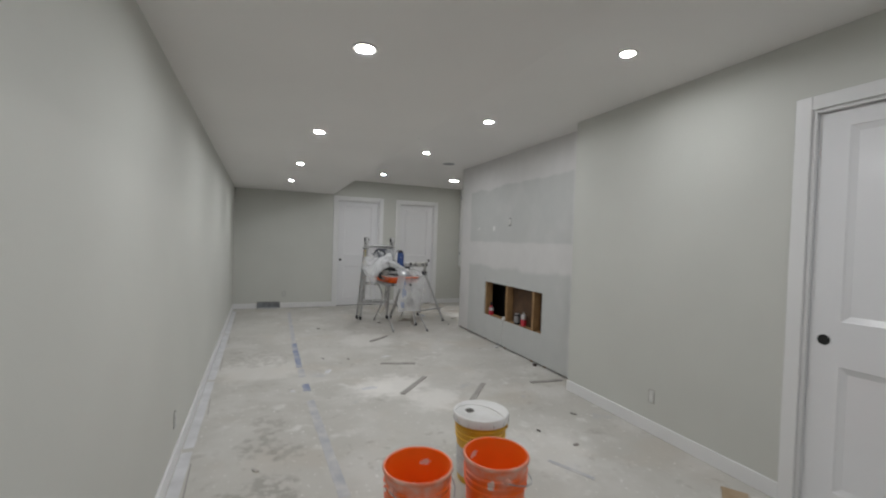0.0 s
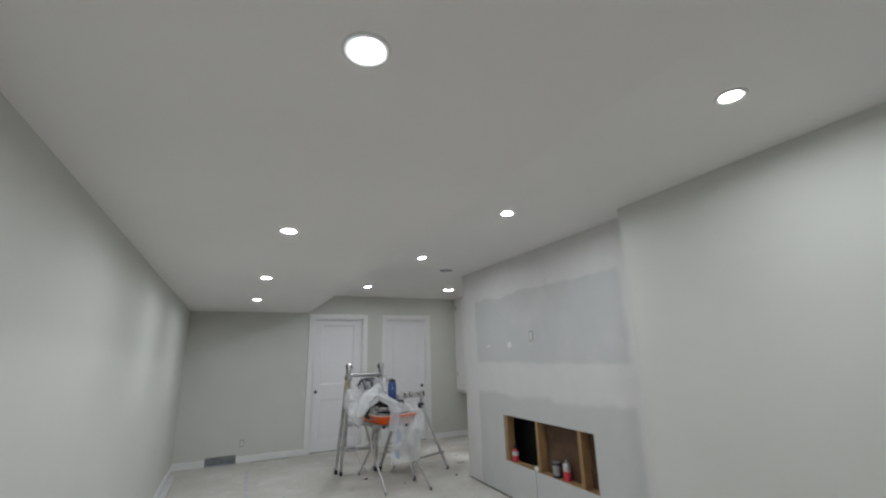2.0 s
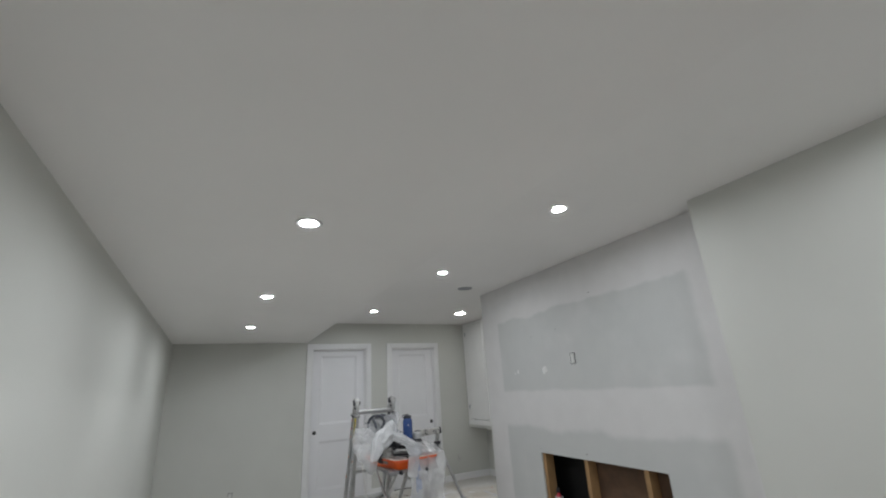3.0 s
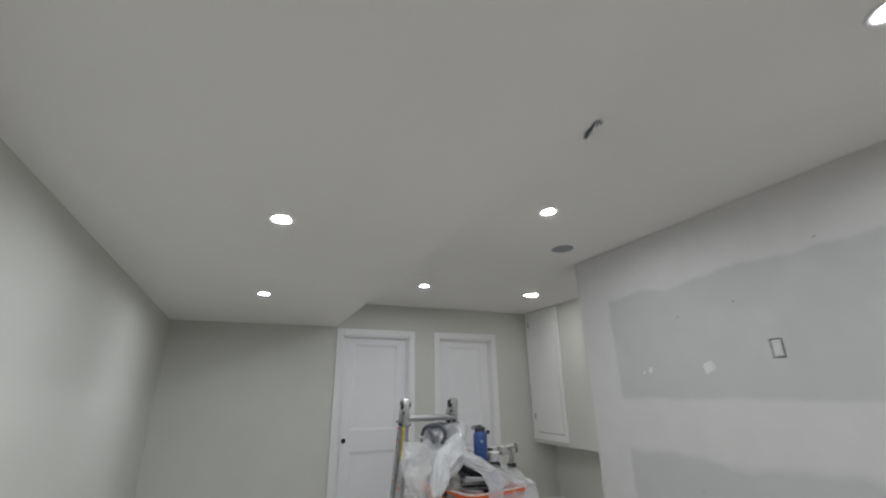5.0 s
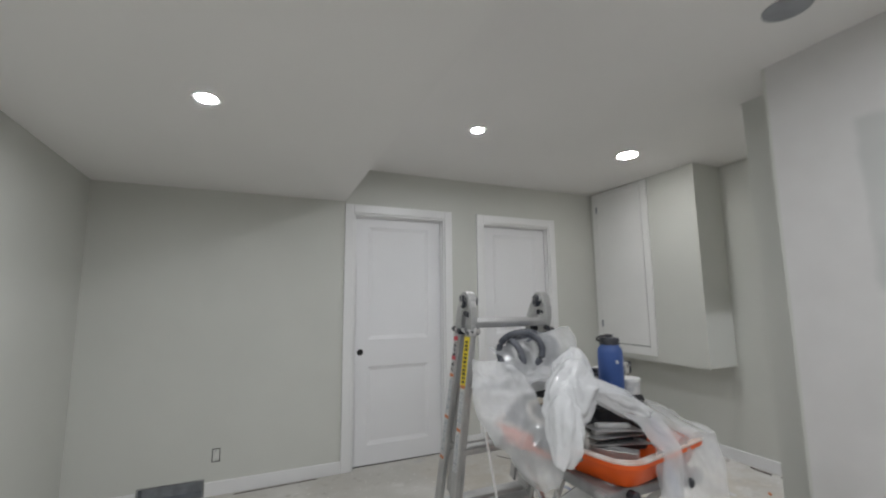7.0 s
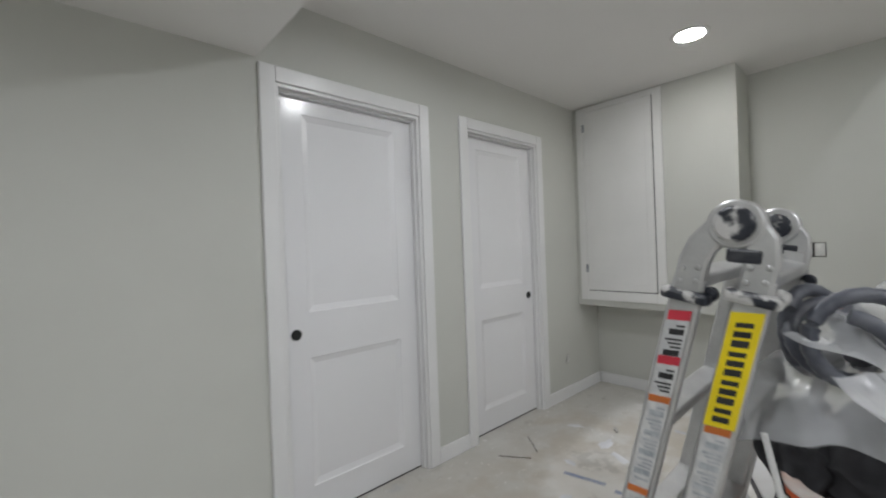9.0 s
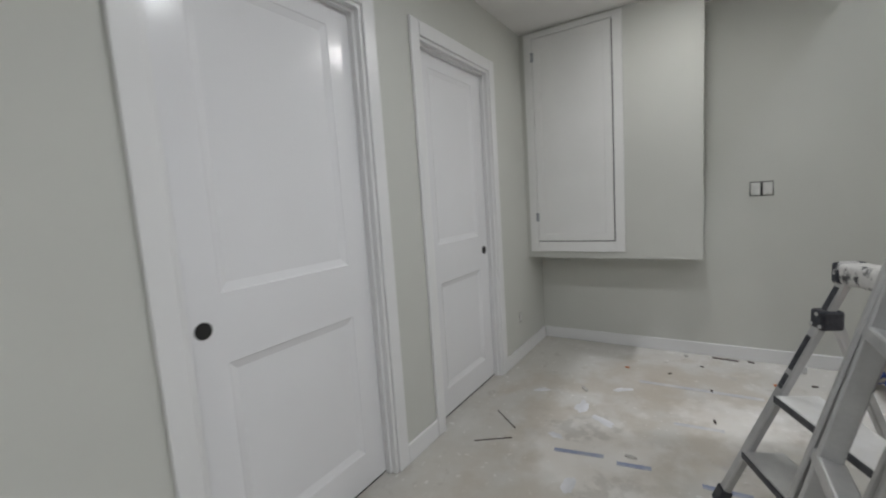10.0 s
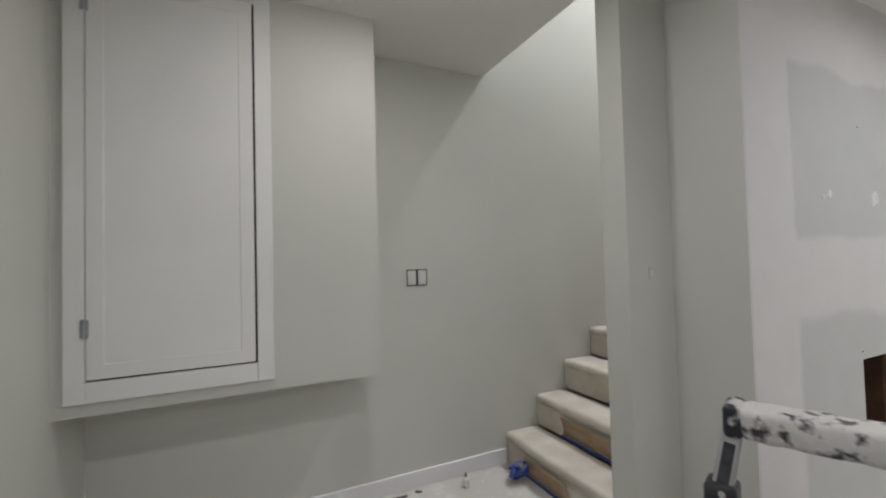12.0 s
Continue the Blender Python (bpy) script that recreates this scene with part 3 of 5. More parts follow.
# ---- stairs ----
RISE, RUN, S0 = 0.195, 0.241, 6.785
stairs = structure(thing("stairs", pose(PX1, S0, 0), "", ""), "stairs under a pale covering with brown paper and blue tape", "stairs")
for k in range(13):
    bm = bmesh.new()
    box(bm, 0.002, XS - PX1 - 0.002, -RUN * (k + 1), -RUN * k - 0.012, RISE * k if k < 12 else 0, RISE * (k + 1) - 0.03)
    rbox(bm, 0.002, XS - PX1 - 0.002, -RUN * (k + 1), -RUN * k + 0.006, RISE * (k + 1) - 0.055, RISE * (k + 1), 0.024, seg=3)
    bmesh.ops.subdivide_edges(bm, edges=[e for e in bm.edges if e.calc_length() > 0.5], cuts=9)
    for v in bm.verts:
        v.co += 0.004 * noise.noise_vector((v.co.x * 7, v.co.y * 9 + k, v.co.z * 9)) * (0.02 < v.co.x < 0.9)
    part("step", bm, CARPET, stairs, smooth=True)
    if k < 6:
        bm = bmesh.new()
        x0, x1 = ((0.36, 0.74), (0.06, 0.66), (0.1, 0.52), (0.02, 0.3), (0.05, 0.4), (0.02, 0.35))[k]
        n = 9
        rows = []
        for j in range(4):
            rows.append([bm.verts.new((x0 + (x1 - x0) * i / n + 0.045 * noise.noise((i * 1.7, j * 0.8, k)), -RUN * k + (0.013 if j == 3 else -0.005) + 0.003 * noise.noise((i * 2.3, j * 3, k)), RISE * k + 0.024 + j * 0.034 + 0.03 * (j > 0) * noise.noise((i, j * 2, k + 5)))) for i in range(n + 1)])
        for r, s in zip(rows, rows[1:]):
            for i in range(n):
                bm.faces.new((r[i], r[i + 1], s[i + 1], s[i]))
        sheet = part("kraft_paper", bm, KRAFT, stairs, "torn brown paper taped on the riser", smooth=True)
        sheet.modifiers.new("thick", "SOLIDIFY").thickness = 0.002
        bm = bmesh.new()
        rbox(bm, x0 - 0.03, min(x1 + 0.03, 0.9), -RUN * k - 0.012, -RUN * k - 0.002, RISE * k + 0.002, RISE * k + 0.014, 0.003)
        part("tape_strip", bm, BLUETAPE, stairs, "blue masking tape")

# ---- access panel in the boxed-out wall ----


def shallow_panel(bm, w, h, e):
    """A flat leaf with a barely sunk middle."""
    rings = []
    for i, d in ((0, 0.012), (0, 0), (e, 0), (e + 0.003, 0.0025)):
        rings.append([bm.verts.new(c) for c in ((i, d, i), (w - i, d, i), (w - i, d, h - i), (i, d, h - i))])
    for r, s in zip(rings, rings[1:]):
        for i in range(4):
            bm.faces.new((r[i], r[(i + 1) % 4], s[(i + 1) % 4], s[i]))
    bm.faces.new(rings[-1])


panel = thing("access_panel", pose(BX0, 8.822, 0.8, 0, 0, -90), "white framed access door high in the wall", "access door")
PW, PH, FWD = 0.684, 1.62, 0.062
for x0, x1, z0, z1 in ((0, FWD, 0, PH), (PW - FWD, PW, 0, PH), (FWD, PW - FWD, 0, FWD + 0.012), (FWD, PW - FWD, PH - 0.04, PH)):
    bm = bmesh.new()
    rbox(bm, x0, x1, -0.017, 0, z0, z1, 0.003)
    part("frame", bm, PANEL, panel)
# black sheet that paints the shaded gap round the leaf
bm = bmesh.new()
box(bm, FWD, PW - FWD, -0.003, 0, FWD + 0.012, PH - 0.04)
part("gap_shade_sheet", bm, BLACK, panel)
bm = bmesh.new()
lw, lh = PW - 2 * FWD - 0.012, PH - FWD - 0.052 - 0.012
shallow_panel(bm, lw, lh, 0.05)
leaf = part("door_leaf", bm, PANEL, panel, "white door leaf")
leaf.location = (FWD + 0.004, -0.0165, FWD + 0.02)
for z in (0.265, 1.45):
    bm = bmesh.new()
    rbox(bm, FWD - 0.012, FWD + 0.012, -0.021, -0.015, z - 0.032, z + 0.032, 0.002)
    tube(bm, [(FWD, -0.022, z - 0.034), (FWD, -0.022, z + 0.034)], 0.005)
    part("hinge", bm, GALV, panel, "small steel hinge")


# ---- electrical boxes ----
def outlet(name, m, label, category, count=1, w=0.05, h=0.088, g=0.005, edge=INK):
    """An open box in the wall with its device; front towards -y."""
    top = thing(name, m, label, category)
    W2 = w * count + 0.012 * (count - 1)
    # strips laid on the wall; their colour gives the open gap's shade
    bm = bmesh.new()
    for row in ((-W2 / 2 - g, -W2 / 2, -h / 2 - g, h / 2 + g), (W2 / 2, W2 / 2 + g, -h / 2 - g, h / 2 + g), (-W2 / 2, W2 / 2, h / 2, h / 2 + g), (-W2 / 2, W2 / 2, -h / 2 - g, -h / 2)):
        box(bm, row[0], row[1], -0.0015, 0, row[2], row[3])
    if count > 1:
        box(bm, -0.006, 0.006, -0.0015, 0, -h / 2, h / 2)
    part("gap_border", bm, edge, top, "flat border standing in for the shaded gap round the device")
    for i in range(count):
        cx = -W2 / 2 + w / 2 + i * (w + 0.012)
        bm = bmesh.new()
        rbox(bm, cx - w / 2 + 0.003, cx + w / 2 - 0.003, -0.005, 0, -h / 2 + 0.003, h / 2 - 0.003, 0.002)
        rbox(bm, cx - w / 4, cx + w / 4, -0.008, -0.004, -h / 3, h / 3, 0.002)
        dev = part("device", bm, DEVICE, top)
        for s in (-1, 1):
            bm = bmesh.new()
            lathe(bm, [(0.003, 0), (0.003, 0.001), (0.001, 0.0015)], 8, pose(cx, -0.005, s * (h / 2 - 0.009), 90))
            part("screw", bm, GALV, dev)
    return top


outlet("wall_outlet", pose(0.627, YF, 0.262), "uncovered wall outlet in the grey end wall", "outlet", w=0.042, h=0.078)
outlet("wall_outlet", pose(3.906, YF, 0.315), "uncovered wall outlet beside the white door", "outlet", w=0.036, h=0.07, g=0.003, edge=LATH)
outlet("wall_outlet", pose(XR, 2.92, 0.262, 0, 0, -90), "uncovered wall outlet above the baseboard", "outlet", w=0.045, h=0.09, g=0.003, edge=LATH)
outlet("wall_outlet", pose(XL + SKEW * (YF - 3.52), 3.52, 0.26, 0, 0, 90), "uncovered wall outlet in the long wall", "outlet", w=0.042, h=0.085)
outlet("wall_switch", pose(XS, 7.356, 1.18, 0, 0, -90), "uncovered double wall switch", "switch", 2, w=0.052, h=0.085)
outlet("television_outlet", pose(XF, 5.195, 1.585, 0, 0, -90), "uncovered outlet high on the unpainted drywall", "outlet", w=0.05, h=0.088)
outlet("thermostat_outlet", pose(PX0, 6.735, 1.2, 0, 0, -90), "small painted box on the grey partition", "switch", w=0.022, h=0.05, g=0.002, edge=WALL)


def blob(bm, r, z, seed, n=18, thick=0.0015):
    """A thin ragged patch in the x-y plane."""
    ring = []
    for i in range(n):
        a = 2 * math.pi * i / n
        k = r * (0.8 + 0.45 * noise.noise((math.cos(a) * 1.5, math.sin(a) * 1.5, seed)))
        ring.append((k * math.cos(a), k * math.sin(a)))
    low, high = [bm.verts.new((x, y, z)) for x, y in ring], [bm.verts.new((x * 0.93, y * 0.93, z + thick)) for x, y in ring]
    for i in range(n):
        bm.faces.new((low[i], low[(i + 1) % n], high[(i + 1) % n], high[i]))
    bm.faces.new(high)
    bm.faces.new(low[::-1])


for y, z, r in ((5.995, 1.512, 0.022), (5.585, 1.51, 0.045), (6.05, 1.5, 0.012)):
    bm = bmesh.new()
    blob(bm, r, 0, y * 9)
    ob = part("filler_patch", bm, LIDWHITE, wall_fireplace, "dab of white filler")
    ob.matrix_basis = pose(XF, y, z, 0, -90, 0)
for y, z in ((5.36, 1.86), (5.72, 1.83), (5.2, 0.83), (4.9, 2.1), (5.78, 0.825)):
    bm = bmesh.new()
    lathe(bm, [(0.004, 0), (0.004, 0.0012), (0.001, 0.0014)], 8)
    ob = part("drywall_screw", bm, INK, wall_fireplace)
    ob.matrix_basis = pose(XF, y, z, 0, -90, 0)

# ---- ceiling fittings ----
# flat grey disc in a thin white ring
cover = thing("ceiling_disc", pose(2.734, 6.288, ZH), "round grey disc flush in the ceiling", "cover plate")
bm = bmesh.new()
lathe(bm, [(0.079, -0.004), (0.081, -0.002), (0.081, 0)], 36)
part("plate", bm, SPEAKER, cover)
bm = bmesh.new()
lathe(bm, [(0.081, 0), (0.085, -0.002), (0.085, 0)], 36)
part("rim", bm, LIDWHITE, cover)
stub = thing("ceiling_cable", pose(1.818, 4.95, ZH), "loose cable ends hanging from a ceiling hole", "cable")
# flat grey patch paints the dark of a hole that isn't cut
bm = bmesh.new()
blob(bm, 0.026, -0.0016, 3.3)
part("hole", bm, SPEAKER, stub)
for i, (dx, dy) in enumerate(((0.012, 0.05), (0.018, 0.035), (0.0, 0.045), (-0.01, -0.03))):
    bm = bmesh.new()
    tube(bm, [(0, 0, 0), (dx * 0.4, dy * 0.5, -0.008), (dx, dy, -0.012), (dx * 1.3, dy * 1.5, -0.02 - 0.004 * i)], 0.0055, 6)
    part("cable_end", bm, (GREYMETAL, LIDWHITE, HOSE, GREYMETAL)[i], stub, smooth=True)

# ---- the fireplace opening ----
for i, y in enumerate((5.76, 5.24, 4.672, 4.43)):
    bm = bmesh.new()
    rbox(bm, XF + BT, XF + BT + 0.089, y - 0.019, y + 0.019, 0, 1.25, 0.002)
    structure(part("wall_stud", bm, WOOD), "bare pine stud behind the drywall opening", "stud")
bm = bmesh.new()
rbox(bm, XF + BT + 0.0895, PX0 - 0.001, 4.34, 5.29, 0.0, 1.25, 0.002)
structure(part("backing_board", bm, BOARD), "dark brown board behind the studs", "board")
# added black boards paint the dark of the hollow behind the studs
bm = bmesh.new()
rbox(bm, PX0 - 0.014, PX0 - 0.002, 5.302, YE - BT - 0.004, 0.0, 1.6, 0.002)
rbox(bm, XF + BT + 0.004, PX0 - 0.016, YE - BT - 0.016, YE - BT - 0.004, 0.0, 1.6, 0.002)
structure(part("void_shade_board", bm, BLACK), "black boards added to stand in for the dark void behind the studs", "board")
for y0, y1 in ((4.692, 5.22), (5.26, 5.74), (4.45, 4.652)):
    bm = bmesh.new()
    rbox(bm, XF + BT, XF + BT + 0.089, y0, y1, FO[2] - 0.038, FO[2], 0.002)
    structure(part("sill_plate", bm, WOOD), "bare pine plate under the drywall opening", "plate")
SX = XF + BT + 0.04


def can(name, y, profile, caps, material, label, category, x=SX, z=FO[2]):
    """A turned bottle or can, with its cap and band as parts: rows of (name, profile, material)."""
    top = thing(name, pose(x, y, z), label, category)
    bm = bmesh.new()
    lathe(bm, profile, 24)
    part("body", bm, material, top, smooth=True)
    for n, p, m in caps:
        bm = bmesh.new()
        lathe(bm, p, 24)
        part(n, bm, m, top, smooth=True)
    return top


can("spray_bottle", 5.675, [(0.03, 0), (0.033, 0.004), (0.033, 0.09), (0.012, 0.12), (0.012, 0.13)], [("label", [(0.0335, 0.06), (0.0335, 0.1)], STICKER), ("cap", [(0.016, 0.13), (0.016, 0.165), (0.008, 0.17)], INK)], RED, "red bottle with a black cap", "bottle")
can("insulation_can", 5.04, [(0.034, 0), (0.036, 0.003), (0.036, 0.115), (0.034, 0.12), (0.03, 0.121)], [("lid", [(0.034, 0.1205), (0.034, 0.126), (0.02, 0.127)], GREYMETAL), ("label", [(0.0363, 0.02), (0.0363, 0.1)], GREYMETAL)], CLOTH, "dark grey tin on the sill", "tin")
can("aerosol_can", 4.905, [(0.03, 0), (0.033, 0.003), (0.033, 0.085), (0.033, 0.125), (0.022, 0.14), (0.012, 0.145)], [("red_label", [(0.0333, 0.004), (0.0333, 0.08)], RED), ("nozzle", [(0.01, 0.145), (0.01, 0.165), (0.006, 0.168)], LATH)], ALU, "red and silver aerosol can on the sill", "can")
can("red_cup", 4.508, [(0.016, 0), (0.017, 0.003), (0.02, 0.05), (0.019, 0.055)], [("lid", [(0.02, 0.055), (0.02, 0.062)], RED)], RED, "small red container at the opening's edge", "container", SX - 0.01)
roller = thing("mallet", pose(SX - 0.02, 5.3, FO[2] + 0.024), "mallet with a pale head and wooden handle", "mallet")
bm = bmesh.new()
lathe(bm, [(0.018, -0.045), (0.024, -0.04), (0.024, 0.04), (0.018, 0.045)], 18, pose(0, -0.02, 0, 0, 90, 20))
part("head", bm, LIDWHITE, roller, smooth=True)
bm = bmesh.new()
tube(bm, [(0.0, 0.0, -0.002), (0.005, 0.12, -0.008), (0.006, 0.3, -0.013)], 0.011, 10)
part("handle", bm, WOOD, roller, smooth=True)
tag = thing("wall_device", pose(XF + BT + 0.045, 5.2605, 0.585), "small white device on the bare stud", "device")
bm = bmesh.new()
rbox(bm, -0.02, 0.02, 0, 0.014, -0.035, 0.035, 0.003)
part("body", bm, DEVICE, tag)
cord = thing("white_cord", pose(XF, 5.285, 0), "thin white cord hanging to the floor", "cord")
bm = bmesh.new()
tube(bm, [(0.02, 0.0, FO[2] + 0.004), (-0.006, 0.0, FO[2] + 0.002), (-0.008, 0.004, FO[2] - 0.06), (-0.007, -0.004, 0.2), (-0.007, 0.012, 0.12), (-0.016, 0.018, 0.05), (-0.05, 0.02, 0.006), (-0.08, 0.0, 0.005)], 0.004, 8)
part("cable", bm, LIDWHITE, cord, smooth=True)
bm = bmesh.new()
rbox(bm, -0.1, -0.06, -0.014, 0.014, 0.0, 0.022, 0.004)
part("plug", bm, LIDWHITE, cord)
block = thing("dark_scrap", pose(3.07, 4.51, 0), "dark scrap on the floor by the drywall", "scrap")
bm = bmesh.new()
blob(bm, 0.028, 0, 1.1, thick=0.02)
part("piece", bm, SCRAP, block)


# ---- buckets ----
def bucket(m, label, material, lid=False):
    top = thing("bucket", m, label, "bucket", "plastering buckets")
    H, R, r = 0.37, 0.143, 0.122
    rad = lambda z: r + (R - r) * z / H
    prof = [(r - 0.01, 0), (r, 0.006)]
    for z in (0.245, 0.275, 0.305):
        prof += [(rad(z) - 0.001, z), (rad(z) + 0.006, z + 0.002), (rad(z) + 0.006, z + 0.006), (rad(z), z + 0.008)]
    prof += [(rad(0.34), 0.34), (R + 0.004, 0.35), (R + 0.006, H - 0.004), (R + 0.003, H)]
    if not lid:
        prof += [(R - 0.003, H - 0.001), (R - 0.005, H - 0.01), (r - 0.006, 0.05), (r - 0.03, 0.042)]
    bm = bmesh.new()
    lathe(bm, prof, 48)
    part("shell", bm, material, top, smooth=True)
    bm = bmesh.new()
    if lid:
        lathe(bm, [(R + 0.012, H - 0.035), (R + 0.013, H + 0.001), (R + 0.009, H + 0.008), (R - 0.002, H + 0.009), (R - 0.008, H + 0.004), (0.02, H + 0.004)], 48)
        lid_ob = part("lid", bm, LIDWHITE, top, "white snap-on lid", smooth=True)
        bm = bmesh.new()
        lathe(bm, [(0.026, H + 0.001), (0.027, H + 0.007), (0.022, H + 0.009), (0.018, H + 0.004)], 24, pose(0.06, 0.02, 0))
        part("spout_cap", bm, LATH, lid_ob, smooth=True)
        for i in range(14):
            a = 2 * math.pi * i / 14
            bm = bmesh.new()
            rbox(bm, -0.001, 0.001, -0.001, 0.001, H - 0.033, H - 0.012, 0.0004, pose((R + 0.0135) * math.cos(a), (R + 0.0135) * math.sin(a), 0, 0, 0, math.degrees(a)))
            part("tear_slot", bm, LATH, lid_ob)
        bm = bmesh.new()
        lathe(bm, [(rad(0.05) + 0.0012, 0.04), (rad(0.2) + 0.0012, 0.2)], 48)
        part("label", bm, STICKER, top, "pale printed label")
    else:
        lathe(bm, [(R + 0.0062, H - 0.014), (R + 0.0075, H - 0.012), (R + 0.0075, H - 0.003), (R + 0.004, H + 0.0012), (R + 0.002, H + 0.0008)], 48, caps=False)
        part("rim", bm, DUSTY_ORANGE, top, "rim hazed with plaster", smooth=True)
    bm = bmesh.new()
    arc = [(-(R + 0.012) * math.cos(a), -0.165 * math.sin(a), 0.315 - 0.06 * math.sin(a)) for a in [math.pi * i / 16 for i in range(17)]]
    if lid:
        arc = [(-(R + 0.012) * math.cos(a), 0.1 * math.sin(a), 0.315 + 0.13 * math.sin(a)) for a in [math.pi * i / 16 for i in range(17)]]
    tube(bm, arc, 0.0025, 6)
    part("handle", bm, LIDWHITE if lid else GALV, top, "thin bail handle", smooth=True)
    for s in (-1, 1):
        bm = bmesh.new()
        lathe(bm, [(0.014, 0), (0.013, 0.01), (0.006, 0.013)], 12, pose(s * (R - 0.001), 0, 0.315, 0, s * 90, 0))
        part("handle_lug", bm, material, top, smooth=True)
    return top


bucket(pose(1.004, 2.448, 0, 0, 0, 25), "empty orange plastic bucket smeared with plaster", PLASTERED)
bucket(pose(1.37, 2.422, 0, 0, 0, 80), "orange plastic bucket dusted with plaster", PLASTERED)
bucket(pose(1.515, 2.842, 0, 0, 0, 140), "yellow plastic bucket closed with a white lid", YELLOW, True)

# ---- folding ladder ----
ladder = thing("folding_ladder", pose(1.98, 7.509, 0), "folded aluminium ladder leaning on the work stand", "ladder")
LX0, LX1 = -0.208, 0.208
TILT = 0.235


def rail_y(z, y0):
    return y0 - TILT * z


for front, y0, flare in ((True, -0.045, 0.012), (False, 0.065, 0.05)):
    for s, x in ((-1, LX0), (1, LX1)):
        bm = bmesh.new()
        top_p, low_p = (x, rail_y(1.2, y0), 1.2), (x + s * flare, rail_y(0.03, y0), 0.03)
        bar(bm, low_p, top_p, 0.026, 0.058, (1, 0, 0), 0.004)
        rail = part("rail", bm, ALU, ladder)
        bm = bmesh.new()
        bar(bm, (x + s * flare, rail_y(0.0, y0), 0.0), (x + s * flare, rail_y(0.06, y0), 0.06), 0.034, 0.066, (1, 0, 0), 0.006)
        part("foot", bm, DARK, ladder, "black rubber foot")
        # stub of the inner rail
        bm = bmesh.new()
        bar(bm, (x - s * 0.02, rail_y(0.35, y0) + 0.004, 0.35), (x - s * 0.012, rail_y(1.24, y0) + 0.004, 1.24), 0.018, 0.044, (1, 0, 0), 0.003)
        part("inner_rail", bm, ALU, ladder)
    for z in (0.3, 0.6, 0.9, 1.2):
        bm = bmesh.new()
        f = flare * (1 - z / 1.27)
        rbox(bm, LX0 - f + 0.01, LX1 + f - 0.01, -0.026, 0.026, -0.015, 0.015, 0.006, Matrix.Translation((0, rail_y(z, y0), z)) @ pose(0, 0, 0, 15))
        part("rung", bm, ALU, ladder)
def arm(bm, pts, half, x0, x1):
    """A bent flat plate along points in the y-z plane."""
    sides = []
    for i, p in enumerate(pts):
        d = (pts[min(i + 1, len(pts) - 1)] - pts[max(i - 1, 0)]).normalized()
        n = Vector((0, -d.z, d.y)) * half
        sides.append((p + n, p - n))
    rings = [[bm.verts.new((x, v.y, v.z)) for x, v in ((x0 + 0.004, a), (x0, a.lerp(b, 0.1)), (x0, a.lerp(b, 0.9)), (x0 + 0.004, b), (x1 - 0.004, b), (x1, a.lerp(b, 0.9)), (x1, a.lerp(b, 0.1)), (x1 - 0.004, a))] for a, b in sides]
    for r, s in zip(rings, rings[1:]):
        for i in range(8):
            bm.faces.new((r[i], r[(i + 1) % 8], s[(i + 1) % 8], s[i]))
    bm.faces.new(rings[0][::-1])
    bm.faces.new(rings[-1])


for s, x in ((-1, LX0), (1, LX1)):
    c = Vector((x, rail_y(1.305, 0.008), 1.303))
    for k, (y0, dx) in enumerate(((-0.045, 0.0), (0.065, 0.0))):
        bm = bmesh.new()
        pts = [Vector((x, rail_y(1.16, y0), 1.16)), Vector((x, rail_y(1.235, y0), 1.235)), Vector((x, rail_y(1.268, y0 * 0.85 + 0.001), 1.268)), Vector((x, rail_y(1.292, y0 * 0.5 + 0.004), 1.292)), c]
        arm(bm, pts, 0.026, x - 0.017, x + 0.017)
        part("hinge_plate", bm, ALU, ladder, "cast aluminium hinge arm")
        for z in (1.195, 1.222):
            for d in (-0.014, 0.014):
                bm = bmesh.new()
                lathe(bm, [(0.006, 0), (0.005, 0.003), (0.002, 0.004)], 10, pose(x + s * 0.0182, rail_y(z, y0) + d, z, 0, s * 90, 0))
                part("rivet", bm, ALU, ladder, smooth=True)
        # lock lever across the rail
        bm = bmesh.new()
        rbox(bm, -0.022, 0.022, -0.046, 0.044, -0.012, 0.012, 0.008, Matrix.Translation((x + s * 0.008, rail_y(1.166, y0), 1.166)) @ pose(0, 0, 0, 12))
        lathe(bm, [(0.012, -0.034), (0.016, -0.03), (0.016, -0.012), (0.011, -0.008)], 14, Matrix.Translation((x + s * 0.008, rail_y(1.166, y0), 1.166)) @ pose(0, -0.036, 0, 0, 90 * s, 0))
        part("lock_lever", bm, KNOB, ladder, "dark lock lever spattered with paint")
    bm = bmesh.new()
    lathe(bm, [(0.042, -0.022), (0.046, -0.018), (0.046, 0.018), (0.042, 0.022)], 28, pose(*c, 0, 90, 0))
    part("hinge_drum", bm, ALU, ladder, smooth=True)
    bm = bmesh.new()
    lathe(bm, [(0.033, 0.02), (0.034, 0.03), (0.028, 0.036), (0.012, 0.037)], 24, pose(*c, 0, s * 90, 0))
    part("hinge_knob", bm, KNOB, ladder, "paint-spattered black hinge knob", smooth=True)
    bm = bmesh.new()
    lathe(bm, [(0.03, 0.02), (0.031, 0.034), (0.024, 0.04), (0.01, 0.041)], 24, pose(*c, 0, -s * 90, 0))
    part("hinge_knob", bm, KNOB, ladder, "paint-spattered black hinge knob", smooth=True)
    bm = bmesh.new()
    rbox(bm, -0.02, 0.02, -0.045, 0.012, -0.016, 0.012, 0.006, Matrix.Translation((x, rail_y(1.25, 0.0), 1.248)) @ pose(0, 0, 0, 8))
    part("hinge_block", bm, DARK, ladder)


